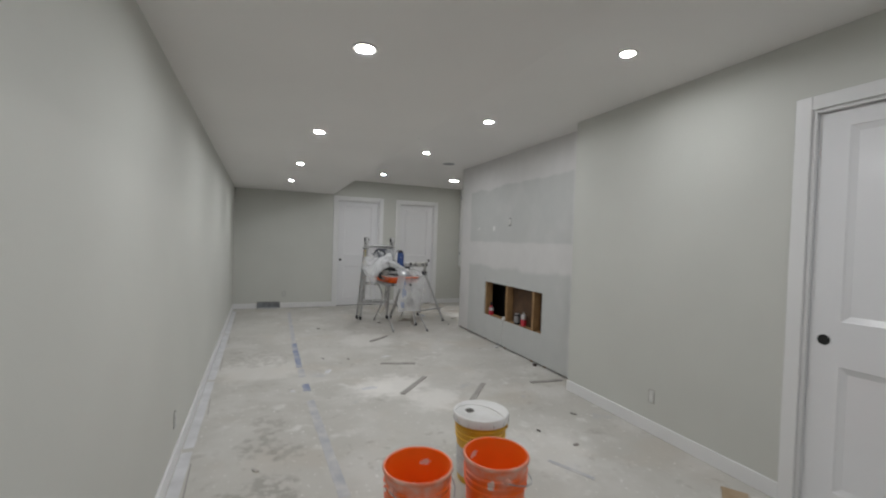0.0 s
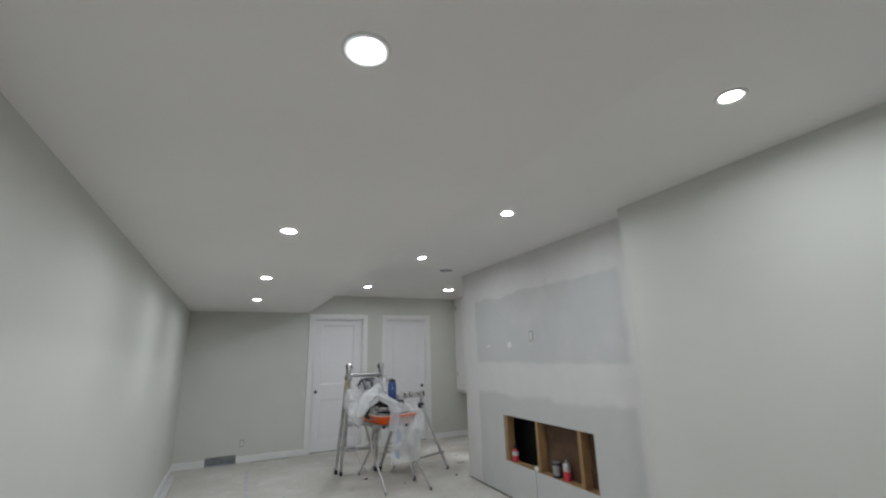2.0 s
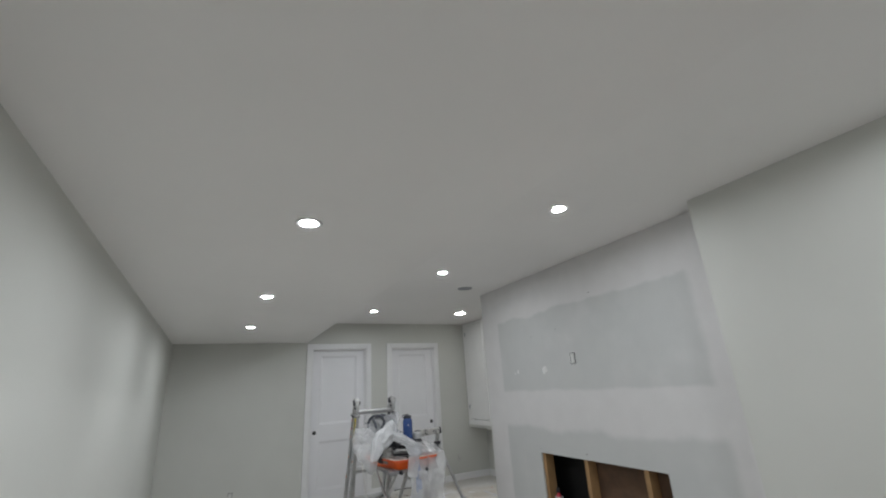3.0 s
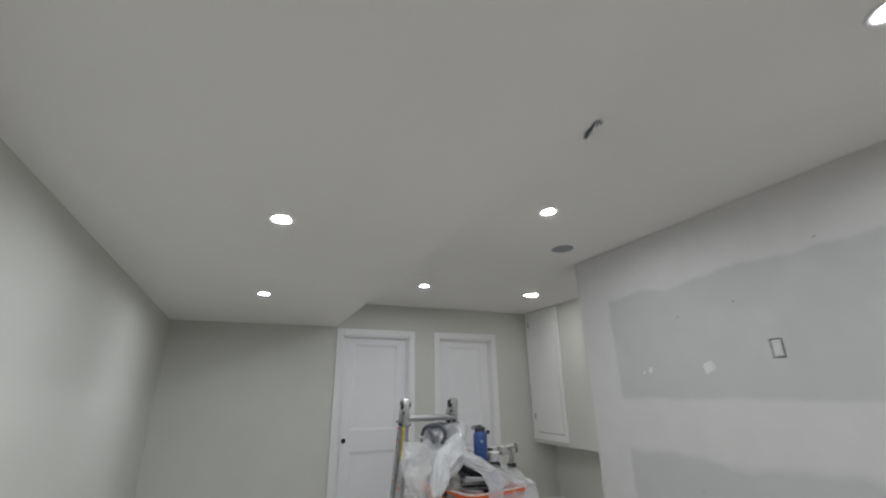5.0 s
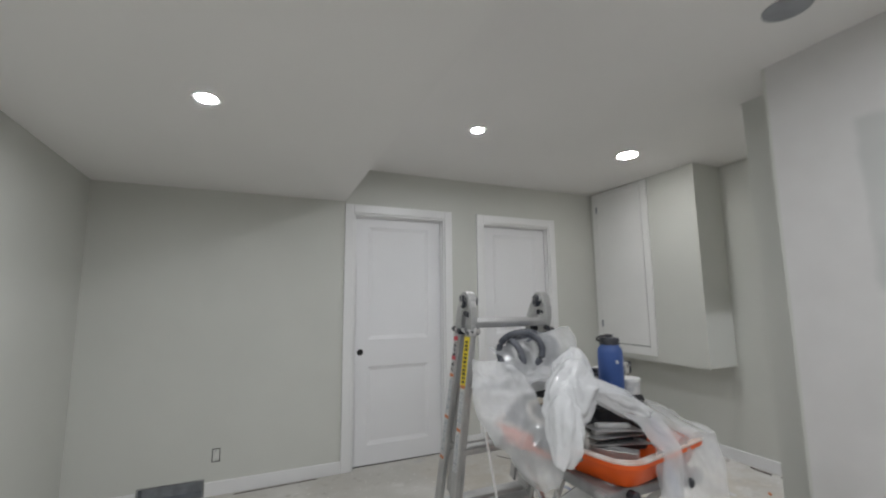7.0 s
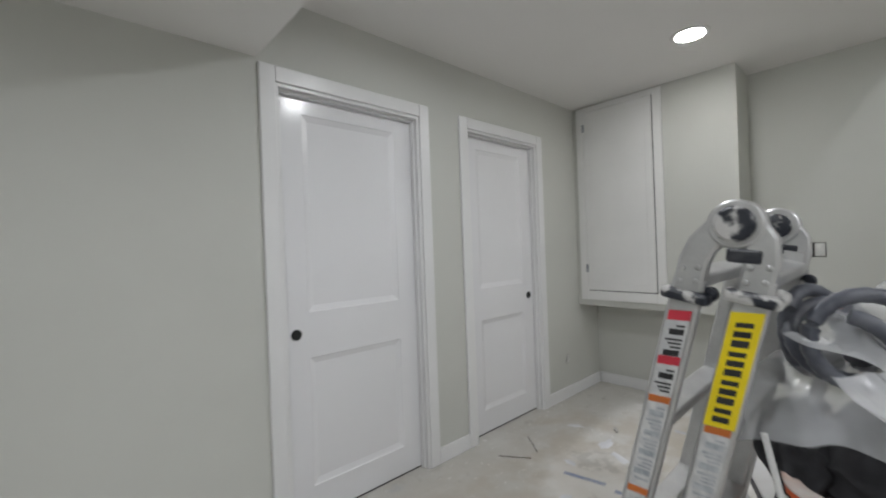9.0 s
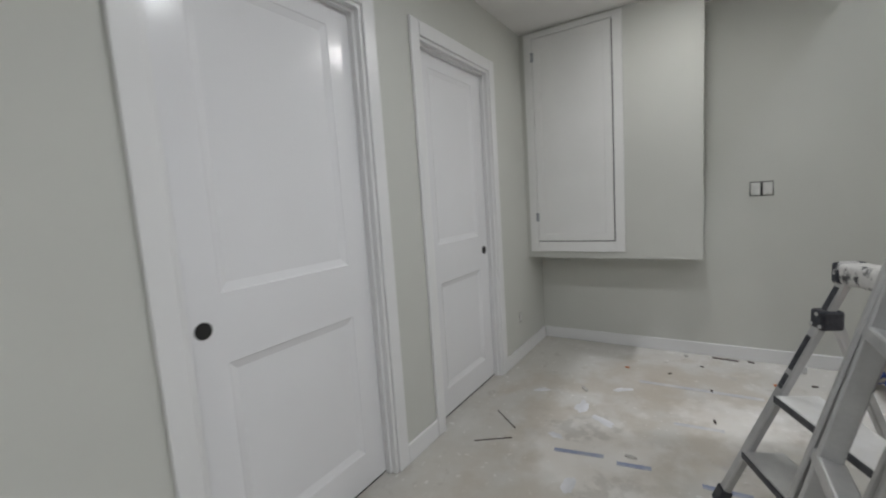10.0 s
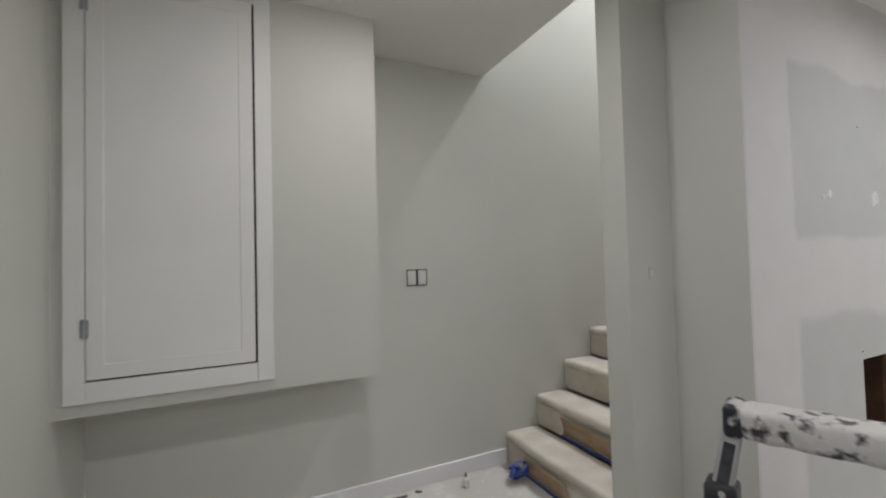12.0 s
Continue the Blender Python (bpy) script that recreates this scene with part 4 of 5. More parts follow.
def sticker(bm, y0, z0, z1, d0, d1, s=-1, lift=0.0):
    """A thin patch on the outer side of a rail, between two heights."""
    x = LX0 - 0.013 - 0.0008 - lift
    f0 = 0.012 if y0 < 0 else 0.05
    vs = []
    for z, d in ((z0, d0), (z0, d1), (z1, d1), (z1, d0)):
        vs.append((x - f0 * (1 - (z - 0.03) / 1.24), rail_y(z, y0) + d, z))
    a = [bm.verts.new(v) for v in vs]
    b = [bm.verts.new((v[0] + 0.0006, v[1], v[2])) for v in vs]
    for i in range(4):
        bm.faces.new((a[i], a[(i + 1) % 4], b[(i + 1) % 4], b[i]))
    bm.faces.new(a)
    bm.faces.new(b[::-1])


for y0, rows in ((0.065, ((1.135, 1.115, RED, -0.021, 0.021), (1.115, 1.04, STICKER, -0.021, 0.021), (1.04, 1.022, RED, -0.021, 0.021), (1.022, 0.955, STICKER, -0.021, 0.021), (0.955, 0.94, RUST, -0.021, 0.021), (0.94, 0.75, STICKER, -0.021, 0.021), (0.75, 0.735, RUST, -0.021, 0.021), (0.735, 0.55, STICKER, -0.021, 0.021), (0.55, 0.535, RUST, -0.021, 0.021))),
                 (-0.045, ((1.14, 0.915, LABEL_YELLOW, -0.026, 0.026), (0.914, 0.9, RUST, -0.022, 0.022), (0.9, 0.71, STICKER, -0.022, 0.022), (0.71, 0.697, RUST, -0.022, 0.022), (0.697, 0.5, STICKER, -0.022, 0.022)))):
    for z1, z0, material, d0, d1 in rows:
        bm = bmesh.new()
        sticker(bm, y0, z0, z1, d0, d1)
        patch = part("sticker", bm, material, ladder)
        if material in (STICKER, LABEL_YELLOW):
            bm = bmesh.new()
            if material is LABEL_YELLOW:
                n, e0, e1 = 11, d0 + 0.012, d1 - 0.012
                w = (z1 - z0 - 0.02) / n
                for i in range(n):
                    zz = z0 + 0.01 + i * w
                    sticker(bm, y0, zz, zz + w * (0.62, 0.5, 0.7)[i % 3], e0, e1, lift=0.0008)
            else:
                k = 0
                zz = z1 - 0.01
                while zz > z0 + 0.012:
                    wide = 0.5 + 0.5 * abs(math.sin(k * 2.3))
                    sticker(bm, y0, zz - 0.004 - 0.008 * (k % 4 == 1), zz, d0 + 0.005, d0 + 0.005 + (d1 - d0 - 0.01) * wide, lift=0.0008)
                    zz -= 0.008 + 0.012 * (k % 4 == 1)
                    k += 1
            part("print", bm, INK if material is LABEL_YELLOW or z1 - z0 < 0.08 else PALEINK, patch)

# ---- work stand with the orange tub ----
stand = thing("work_stand", pose(2.15, 6.85, 0), "folding grey metal stand with crossed legs", "stand")
for name, p, q in (("leg", (-0.2, 0.3, 0.675), (-0.12, -0.41, 0.01)), ("leg", (-0.14, -0.27, 0.675), (-0.18, 0.52, 0.01)), ("leg", (0.2, 0.28, 0.675), (0.37, -0.48, 0.01)), ("leg", (0.2, -0.27, 0.675), (0.24, 0.47, 0.01))):
    bm = bmesh.new()
    bar(bm, p, q, 0.02, 0.024, (1, 0, 0), 0.004)
    leg = part(name, bm, ALU, stand)
    bm = bmesh.new()
    d = (Vector(q) - Vector(p)).normalized()
    bar(bm, Vector(q) - d * 0.03, Vector(q) + d * 0.006, 0.024, 0.028, (1, 0, 0), 0.005)
    part("foot", bm, GREYMETAL, leg)
for x, y0, y1 in ((-0.19, -0.3, 0.34), (0.2, -0.3, 0.34)):
    bm = bmesh.new()
    rbox(bm, x - 0.03, x + 0.03, y0, y1, 0.643, 0.685, 0.008)
    part("beam", bm, GREYMETAL, stand)
for y in (-0.27, 0.3):
    bm = bmesh.new()
    rbox(bm, -0.24, 0.25, y - 0.02, y + 0.02, 0.648, 0.681, 0.006)
    part("crossbar", bm, GREYMETAL, stand)
for z, x0, x1 in ((0.34, -0.14, 0.27),):
    bm = bmesh.new()
    tube(bm, [(x0, -0.01, z), (x1, 0.0, z)], 0.009)
    part("brace", bm, ALU, stand)
for x in (-0.12, 0.14):
    bm = bmesh.new()
    lathe(bm, [(0.016, 0), (0.018, 0.006), (0.018, 0.028), (0.012, 0.034)], 14, pose(x, -0.29, 0.662, 90))
    part("knob", bm, DARK, stand, smooth=True)


def rounded_rect(w, d, r, z, n=6):
    pts = []
    for cx, cy, a0 in ((w / 2 - r, d / 2 - r, 0), (-w / 2 + r, d / 2 - r, 90), (-w / 2 + r, -d / 2 + r, 180), (w / 2 - r, -d / 2 + r, 270)):
        for i in range(n + 1):
            a = radians(a0 + 90 * i / n)
            pts.append((cx + r * math.cos(a), cy + r * math.sin(a), z))
    return pts


def shell(bm, rings):
    made = [[bm.verts.new(p) for p in ring] for ring in rings]
    for a, b in zip(made, made[1:]):
        for i in range(len(a)):
            bm.faces.new((a[i], a[(i + 1) % len(a)], b[(i + 1) % len(b)], b[i]))
    bm.faces.new(made[0][::-1])
    bm.faces.new(made[-1])


tub = thing("mixing_tub", pose(2.165, 6.875, 0.685, 0, 0, 11), "orange plastic tub with a dusty rim on the stand", "tub")
bm = bmesh.new()
TW, TD = 0.54, 0.69
shell(bm, [rounded_rect(TW - 0.1, TD - 0.1, 0.06, 0), rounded_rect(TW - 0.08, TD - 0.08, 0.07, 0.008), rounded_rect(TW - 0.03, TD - 0.03, 0.085, 0.07), rounded_rect(TW - 0.002, TD - 0.002, 0.09, 0.074), rounded_rect(TW, TD, 0.09, 0.089), rounded_rect(TW - 0.045, TD - 0.045, 0.07, 0.088), rounded_rect(TW - 0.12, TD - 0.12, 0.06, 0.012)])
part("basin", bm, ORANGE, tub, smooth=True)
bm = bmesh.new()
shell(bm, [rounded_rect(TW - 0.046, TD - 0.046, 0.075, 0.084), rounded_rect(TW + 0.002, TD + 0.002, 0.09, 0.089), rounded_rect(TW + 0.004, TD + 0.004, 0.09, 0.095), rounded_rect(TW - 0.01, TD - 0.01, 0.085, 0.099), rounded_rect(TW - 0.052, TD - 0.052, 0.075, 0.096), rounded_rect(TW - 0.052, TD - 0.052, 0.075, 0.084)])
bmesh.ops.delete(bm, geom=[f for f in bm.faces if len(f.verts) > 4], context="FACES_ONLY")
part("rim", bm, RIM, tub, "rim white with plaster dust", smooth=True)

TZ = 0.7
case = thing("tool_case", pose(2.235, 6.84, TZ, 0, 0, -4), "dark tool case lying in the orange tub", "case")
bm = bmesh.new()
rbox(bm, -0.12, 0.12, -0.085, 0.085, 0.0, 0.215, 0.018, seg=3)
part("body", bm, CLOTH, case)
bm = bmesh.new()
rbox(bm, -0.122, 0.122, -0.087, 0.087, 0.17, 0.182, 0.003)
part("seam", bm, INK, case)
for i, (x, y, w, d, rot) in enumerate(((2.1, 6.69, 0.13, 0.25, 82), (2.09, 6.7, 0.12, 0.23, 94), (2.1, 6.69, 0.11, 0.2, 76))):
    tr = thing("plastering_trowel", pose(x, y, TZ + 0.085 + 0.022 * i, 4, 3, rot), "flat steel plastering trowel in the tub", "trowel", "trowels in the tub")
    bm = bmesh.new()
    rbox(bm, -w / 2, w / 2, -d / 2, d / 2, 0, 0.003, 0.001)
    part("blade", bm, ALU, tr)
    bm = bmesh.new()
    rbox(bm, -0.014, 0.014, -d / 3, d / 3, 0.003, 0.018, 0.005)
    part("grip", bm, LIDWHITE if i else DARK, tr)
bag = thing("tool_bag", pose(2.04, 6.91, TZ), "black cloth tool bag in the orange tub", "bag")
bm = bmesh.new()
bmesh.ops.create_icosphere(bm, subdivisions=4, radius=1)
for v in bm.verts:
    v.co = Vector((v.co.x * 0.16, v.co.y * 0.25, (v.co.z + 1) * 0.075)) + 0.02 * noise.noise_vector(v.co * 3)
    v.co.z = max(v.co.z, 0)
part("body", bm, CLOTH, bag, smooth=True)

rule = thing("straightedge", pose(2.035, 6.63, TZ + 0.055, 0, 0, -53), "short grey metal straightedge lying in the tub", "straightedge")
bm = bmesh.new()
rbox(bm, -0.085, 0.085, -0.024, 0.024, 0.0, 0.032, 0.003)
part("beam", bm, ALU, rule)
bm = bmesh.new()
rbox(bm, -0.087, 0.087, -0.004, 0.004, 0.032, 0.036, 0.001)
part("rib", bm, GREYMETAL, rule)

# ---- bottle and tin on the case ----
BZ = TZ + 0.215
bottle = thing("water_bottle", pose(2.205, 6.785, BZ), "matt blue insulated water bottle", "bottle")
bm = bmesh.new()
lathe(bm, [(0.046, 0), (0.049, 0.004), (0.049, 0.175), (0.046, 0.19), (0.039, 0.2), (0.036, 0.206)], 36)
part("body", bm, BLUE, bottle, smooth=True)
bm = bmesh.new()
lathe(bm, [(0.038, 0.206), (0.039, 0.209), (0.039, 0.228), (0.035, 0.234), (0.016, 0.236), (0.015, 0.246), (0.011, 0.247)], 36)
cap = part("cap", bm, DARK, bottle, "dark screw cap", smooth=True)
bm = bmesh.new()
tube(bm, [(-0.016 - 0.05 * math.sin(a), 0.004 * math.cos(a), 0.238 - 0.016 * (1 - math.cos(a)) * 0.5 + 0.004 * math.cos(a)) for a in [math.pi * i / 12 for i in range(13)]], 0.004, 8)
part("carry_loop", bm, INK, cap, smooth=True)
bm = bmesh.new()
blob(bm, 0.009, 0, 4.4, thick=0.0006)
ob = part("emblem", bm, STICKER, bottle)
ob.matrix_basis = pose(-0.0135, -0.0475, 0.14, 90, 0, -16)
tin = thing("paint_tin", pose(2.315, 6.8, BZ), "small white paint tin with a lid", "tin")
bm = bmesh.new()
lathe(bm, [(0.041, 0), (0.042, 0.002), (0.042, 0.05)], 28)
part("body", bm, STICKER, tin, smooth=True)
bm = bmesh.new()
lathe(bm, [(0.0425, 0.05), (0.045, 0.052), (0.045, 0.062), (0.039, 0.063)], 28)
part("lid", bm, LIDWHITE, tin, smooth=True)


# ---- hose and plastic ----
hose = thing("vacuum_hose", pose(2.015, 7.08, 0.99), "coil of grey ribbed hose on the ladder", "hose")
bm = bmesh.new()
pts = []
for i in range(190):
    a = 2 * math.pi * i / 44
    rr = 0.078 + 0.018 * math.sin(a * 0.43)
    turn = pose(0.06 * math.sin(a * 0.21), 0.02 * math.sin(a * 0.5), 0.075, 74 + 24 * math.sin(a * 0.31), 22 * math.cos(a * 0.23), -40 + 34 * math.sin(a * 0.19))
    pts.append(tuple(turn @ Vector((rr * math.cos(a) * 1.15, rr * math.sin(a), 0.0006 * i - 0.05))))
tube(bm, pts, 0.016, 10)
for i, v in enumerate(bm.verts):
    ring = i // 10
    if ring % 2:
        c = Vector(pts[min(ring, 189)])
        v.co = c + (v.co - c) * 0.88
part("coil", bm, HOSE, hose, smooth=True)
for m in (pose(-0.05, -0.03, 0.06, 70, 0, -50), pose(0.07, 0.0, 0.1, 80, 10, -20)):
    bm = bmesh.new()
    lathe(bm, [(0.022, -0.03), (0.025, -0.025), (0.025, 0.02), (0.02, 0.028)], 18, m)
    part("cuff", bm, DARK, hose, smooth=True)


def drape(name, label, spec, material, nu=44, nv=56, wave=0.02, seed=1.0, category="plastic sheet"):
    """A crumpled sheet; spec(u, v) gives its rest shape in metres."""
    bm = bmesh.new()
    grid = []
    for j in range(nv + 1):
        row = []
        for i in range(nu + 1):
            u, v = i / nu, j / nv
            p = Vector(spec(u, v))
            p += wave * noise.noise_vector((p.x * 5 + seed, p.y * 5, p.z * 5)) + 0.45 * wave * noise.noise_vector((p.x * 15, p.y * 15 + seed, p.z * 9))
            ridge = 1 - 2.6 * abs(noise.noise((p.x * 8 + seed, p.y * 6 + p.z * 3, p.z * 4))) + 0.5 * (1 - 2.6 * abs(noise.noise((p.x * 19, p.y * 15 + seed, p.z * 8))))
            row.append(bm.verts.new(p + 0.4 * wave * ridge * Vector((-0.5, -0.65, 0.35))))
        grid.append(row)
    for j in range(nv):
        for i in range(nu):
            bm.faces.new((grid[j][i], grid[j][i + 1], grid[j + 1][i + 1], grid[j + 1][i]))
    ob = part(name, bm, material, None, "", True)
    return tagged(ob, label, category)


def lerp(a, b, t):
    return [x + (y - x) * t for x, y in zip(a, b)]


def path_at(pts, t):
    t = min(max(t, 0), 0.9999) * (len(pts) - 1)
    k = int(t)
    return lerp(pts[k], pts[k + 1], t - k)


# from the ladder's rungs down over the tub's side
LEFT = [(1.73, 7.08, 1.05), (1.69, 7.01, 0.98), (1.67, 6.94, 0.85), (1.7, 6.88, 0.75), (1.8, 6.77, 0.64)]
RIGHT = [(1.89, 7.04, 1.05), (1.89, 6.9, 0.96), (1.87, 6.76, 0.89), (1.82, 6.62, 0.83), (1.8, 6.65, 0.68)]
drape("plastic_sheet", "clear plastic sheet hung from the ladder over the tub", lambda u, v: lerp(path_at(LEFT, v), path_at(RIGHT, v), u), FILM, wave=0.035, seed=2)
# over the tub's corner to near the floor
BACK = [(2.22, 6.8, 0.93), (2.17, 6.66, 0.9), (2.12, 6.53, 0.82), (2.1, 6.49, 0.6), (2.1, 6.48, 0.29)]
FRONT = [(2.46, 6.95, 0.86), (2.53, 6.8, 0.83), (2.52, 6.6, 0.79), (2.49, 6.55, 0.6), (2.46, 6.53, 0.29)]
front_sheet = drape("plastic_sheet", "clear plastic sheet hanging down from the tub's corner", lambda u, v: lerp(path_at(BACK, v), path_at(FRONT, v), u), FILM, nu=44, nv=64, wave=0.028, seed=5)
bm = bmesh.new()
n = 30
cols = []
for j in range(n + 1):
    v = 0.12 + 0.84 * j / n
    a, b = path_at(BACK, v), path_at(FRONT, v)
    row = []
    for u in (0.13, 0.2, 0.27):
        p = Vector(lerp(a, b, u))
        p += 0.028 * noise.noise_vector((p.x * 5 + 5, p.y * 5, p.z * 5)) + 0.0126 * noise.noise_vector((p.x * 15, p.y * 15 + 5, p.z * 9))
        row.append(bm.verts.new(p + Vector((-0.003, -0.004, 0.003))))
    cols.append(row)
for a, b in zip(cols, cols[1:]):
    for i in range(2):
        bm.faces.new((a[i], a[i + 1], b[i + 1], b[i]))
part("printed_band", bm, BANDFILM, front_sheet, "faint blue printed band", smooth=True)
# sheet lying over the tub's load from the ladder to its far rim
TOP_A = [(1.84, 7.27, 0.86), (1.93, 7.24, 0.99), (2.05, 7.18, 1.06), (2.2, 7.15, 0.99), (2.36, 7.1, 0.88), (2.49, 7.06, 0.74)]
TOP_B = [(1.83, 6.95, 0.92), (1.93, 6.88, 0.97), (2.04, 6.83, 0.98), (2.18, 6.83, 0.96), (2.36, 6.8, 0.86), (2.46, 6.8, 0.74)]
drape("plastic_sheet", "clear plastic sheet lying over the loaded tub", lambda u, v: lerp(path_at(TOP_A, v), path_at(TOP_B, v), u), THINFILM, 44, 64, 0.035, 11)
# film caught round the hose
HOSE_A = [(1.84, 7.16, 1.1), (1.84, 7.06, 1.04), (1.9, 6.94, 0.93)]
HOSE_B = [(2.17, 7.0, 1.16), (2.16, 6.94, 1.08), (2.12, 6.9, 0.98)]
drape("plastic_sheet", "thin plastic film caught round the grey hose", lambda u, v: lerp(path_at(HOSE_A, v), path_at(HOSE_B, v), u), THINFILM, 40, 24, 0.035, 17)
# crumpled bag heaped on the tub
heap = thing("plastic_bag", pose(2.0, 6.72, 0.8), "crumpled white plastic bag heaped on the tub", "bag")


def crumple(bm, centre, axis, long, wide, seed):
    """A soft twist of bag film along an axis."""
    old = set(bm.verts)
    bmesh.ops.create_icosphere(bm, subdivisions=5, radius=1)
    turn = Vector(axis).to_track_quat("Z", "Y").to_matrix()
    for v in [w for w in bm.verts if w not in old]:
        d = v.co.copy()
        pleat = 0.075 * math.sin(7 * math.atan2(d.y, d.x) + 3 * noise.noise(d * 2 + Vector((seed, 0, 0)))) * (1 - d.z * d.z)
        k = 1 + 0.3 * noise.noise(d * 1.4 + Vector((seed, 1, 2))) + pleat + 0.05 * noise.noise(d * 8 + Vector((seed, 3, 0)))
        v.co = turn @ Vector((d.x * wide * k, d.y * wide * k, d.z * long * (1 + 0.25 * noise.noise(d * 2.2 + Vector((0, seed, 0)))))) + Vector(centre)


bm = bmesh.new()
crumple(bm, (0.0, 0.06, 0.2), (0.3, 0.3, 0.9), 0.115, 0.068, 1.3)
part("crown", bm, BAGFILM, heap, smooth=True)
bm = bmesh.new()
crumple(bm, (-0.2, -0.13, 0.1), (0.35, 0.3, 0.85), 0.13, 0.058, 4.7)
part("fold", bm, BAGFILM, heap, smooth=True)
bm = bmesh.new()
crumple(bm, (0.09, -0.07, 0.14), (0.85, -0.15, -0.45), 0.15, 0.046, 7.9)
part("twist", bm, BAGFILM, heap, smooth=True)
bm = bmesh.new()
crumple(bm, (-0.09, -0.03, 0.17), (0.65, 0.4, 0.55), 0.16, 0.082, 9.4)
part("bulge", bm, BAGFILM, heap, smooth=True)
masking = thing("tape_roll", pose(1.915, 6.875, TZ + 0.165, 70, 0, -35), "roll of beige masking tape on the tool bag", "tape roll")
bm = bmesh.new()
lathe(bm, [(0.032, -0.018), (0.05, -0.018), (0.052, -0.015), (0.052, 0.015), (0.05, 0.018), (0.032, 0.018), (0.032, -0.018)], 28, caps=False)
part("roll", bm, CARPET, masking, smooth=True)
bm = bmesh.new()
lathe(bm, [(0.03, -0.017), (0.0315, -0.017), (0.0315, 0.017), (0.03, 0.017), (0.03, -0.017)], 28, caps=False)
part("core", bm, KRAFT, masking, "brown cardboard core", smooth=True)
cloth = thing("dust_cloth", pose(2.01, 7.0, TZ + 0.02), "dark dusty cloth bundled in the orange tub", "cloth")
bm = bmesh.new()
crumple(bm, (0.03, 0.02, 0.05), (0.5, 0.8, 0.1), 0.16, 0.065, 2.2)
part("roll", bm, CLOTH, cloth, smooth=True)
bm = bmesh.new()
crumple(bm, (0.17, 0.06, 0.08), (0.9, -0.2, 0.1), 0.14, 0.08, 6.1)
part("fold", bm, CLOTH, cloth, smooth=True)
bm = bmesh.new()
crumple(bm, (-0.02, -0.2, 0.06), (0.2, 0.9, 0.1), 0.14, 0.07, 3.6)
part("edge", bm, DUSTCLOTH, cloth, smooth=True)
bm = bmesh.new()
crumple(bm, (0.1, 0.17, 0.06), (0.95, 0.12, 0.1), 0.2, 0.075, 5.5)
part("wad", bm, CLOTH, cloth, smooth=True)
TAIL = [(2.06, 6.72, 0.96), (2.085, 6.58, 0.88), (2.075, 6.465, 0.81), (2.055, 6.445, 0.64)]
TAIL2 = [(2.2, 6.74, 0.95), (2.25, 6.62, 0.885), (2.19, 6.485, 0.8), (2.17, 6.465, 0.62)]
drape("plastic_bag", "white plastic bag tail over the tub's rim", lambda u, v: lerp(path_at(TAIL, v), path_at(TAIL2, v), u), FILM, 14, 20, 0.02, 9, "bag")
cable = thing("extension_cable", pose(1.85, 7.1, 0), "white cable looped down from the ladder", "cable")
bm = bmesh.new()
loop = [(-0.03, 0.09, 0.9), (-0.03, 0.05, 0.7), (-0.01, 0.0, 0.45), (0.05, -0.03, 0.22), (0.14, -0.06, 0.12), (0.21, -0.1, 0.25), (0.22, -0.12, 0.45), (0.2, -0.1, 0.6)]
fine = [path_at(loop, i / 40) for i in range(41)]
tube(bm, fine, 0.006, 8)
part("cord", bm, LIDWHITE, cable, smooth=True)

# ---- step stool with paint-covered top ----
stool = thing("step_ladder", pose(2.63, 7.214, 0, 0, 0, 22.6), "aluminium step ladder with a paint-covered top rail", "ladder")
HW, TOP = 0.17, 0.925
bm = bmesh.new()
rbox(bm, -HW + 0.004, HW - 0.004, -0.042, 0.04, TOP - 0.036, TOP + 0.03, 0.014, seg=3)
bmesh.ops.subdivide_edges(bm, edges=[e for e in bm.edges if e.calc_length() > 0.2], cuts=14)
for v in bm.verts:
    v.co += 0.004 * noise.noise_vector(v.co * 30)
part("top_rail", bm, PAINTED, stool, "top rail thick with white paint", smooth=True)
FY, RY, SPLAY = 0.3, -0.33, 0.145
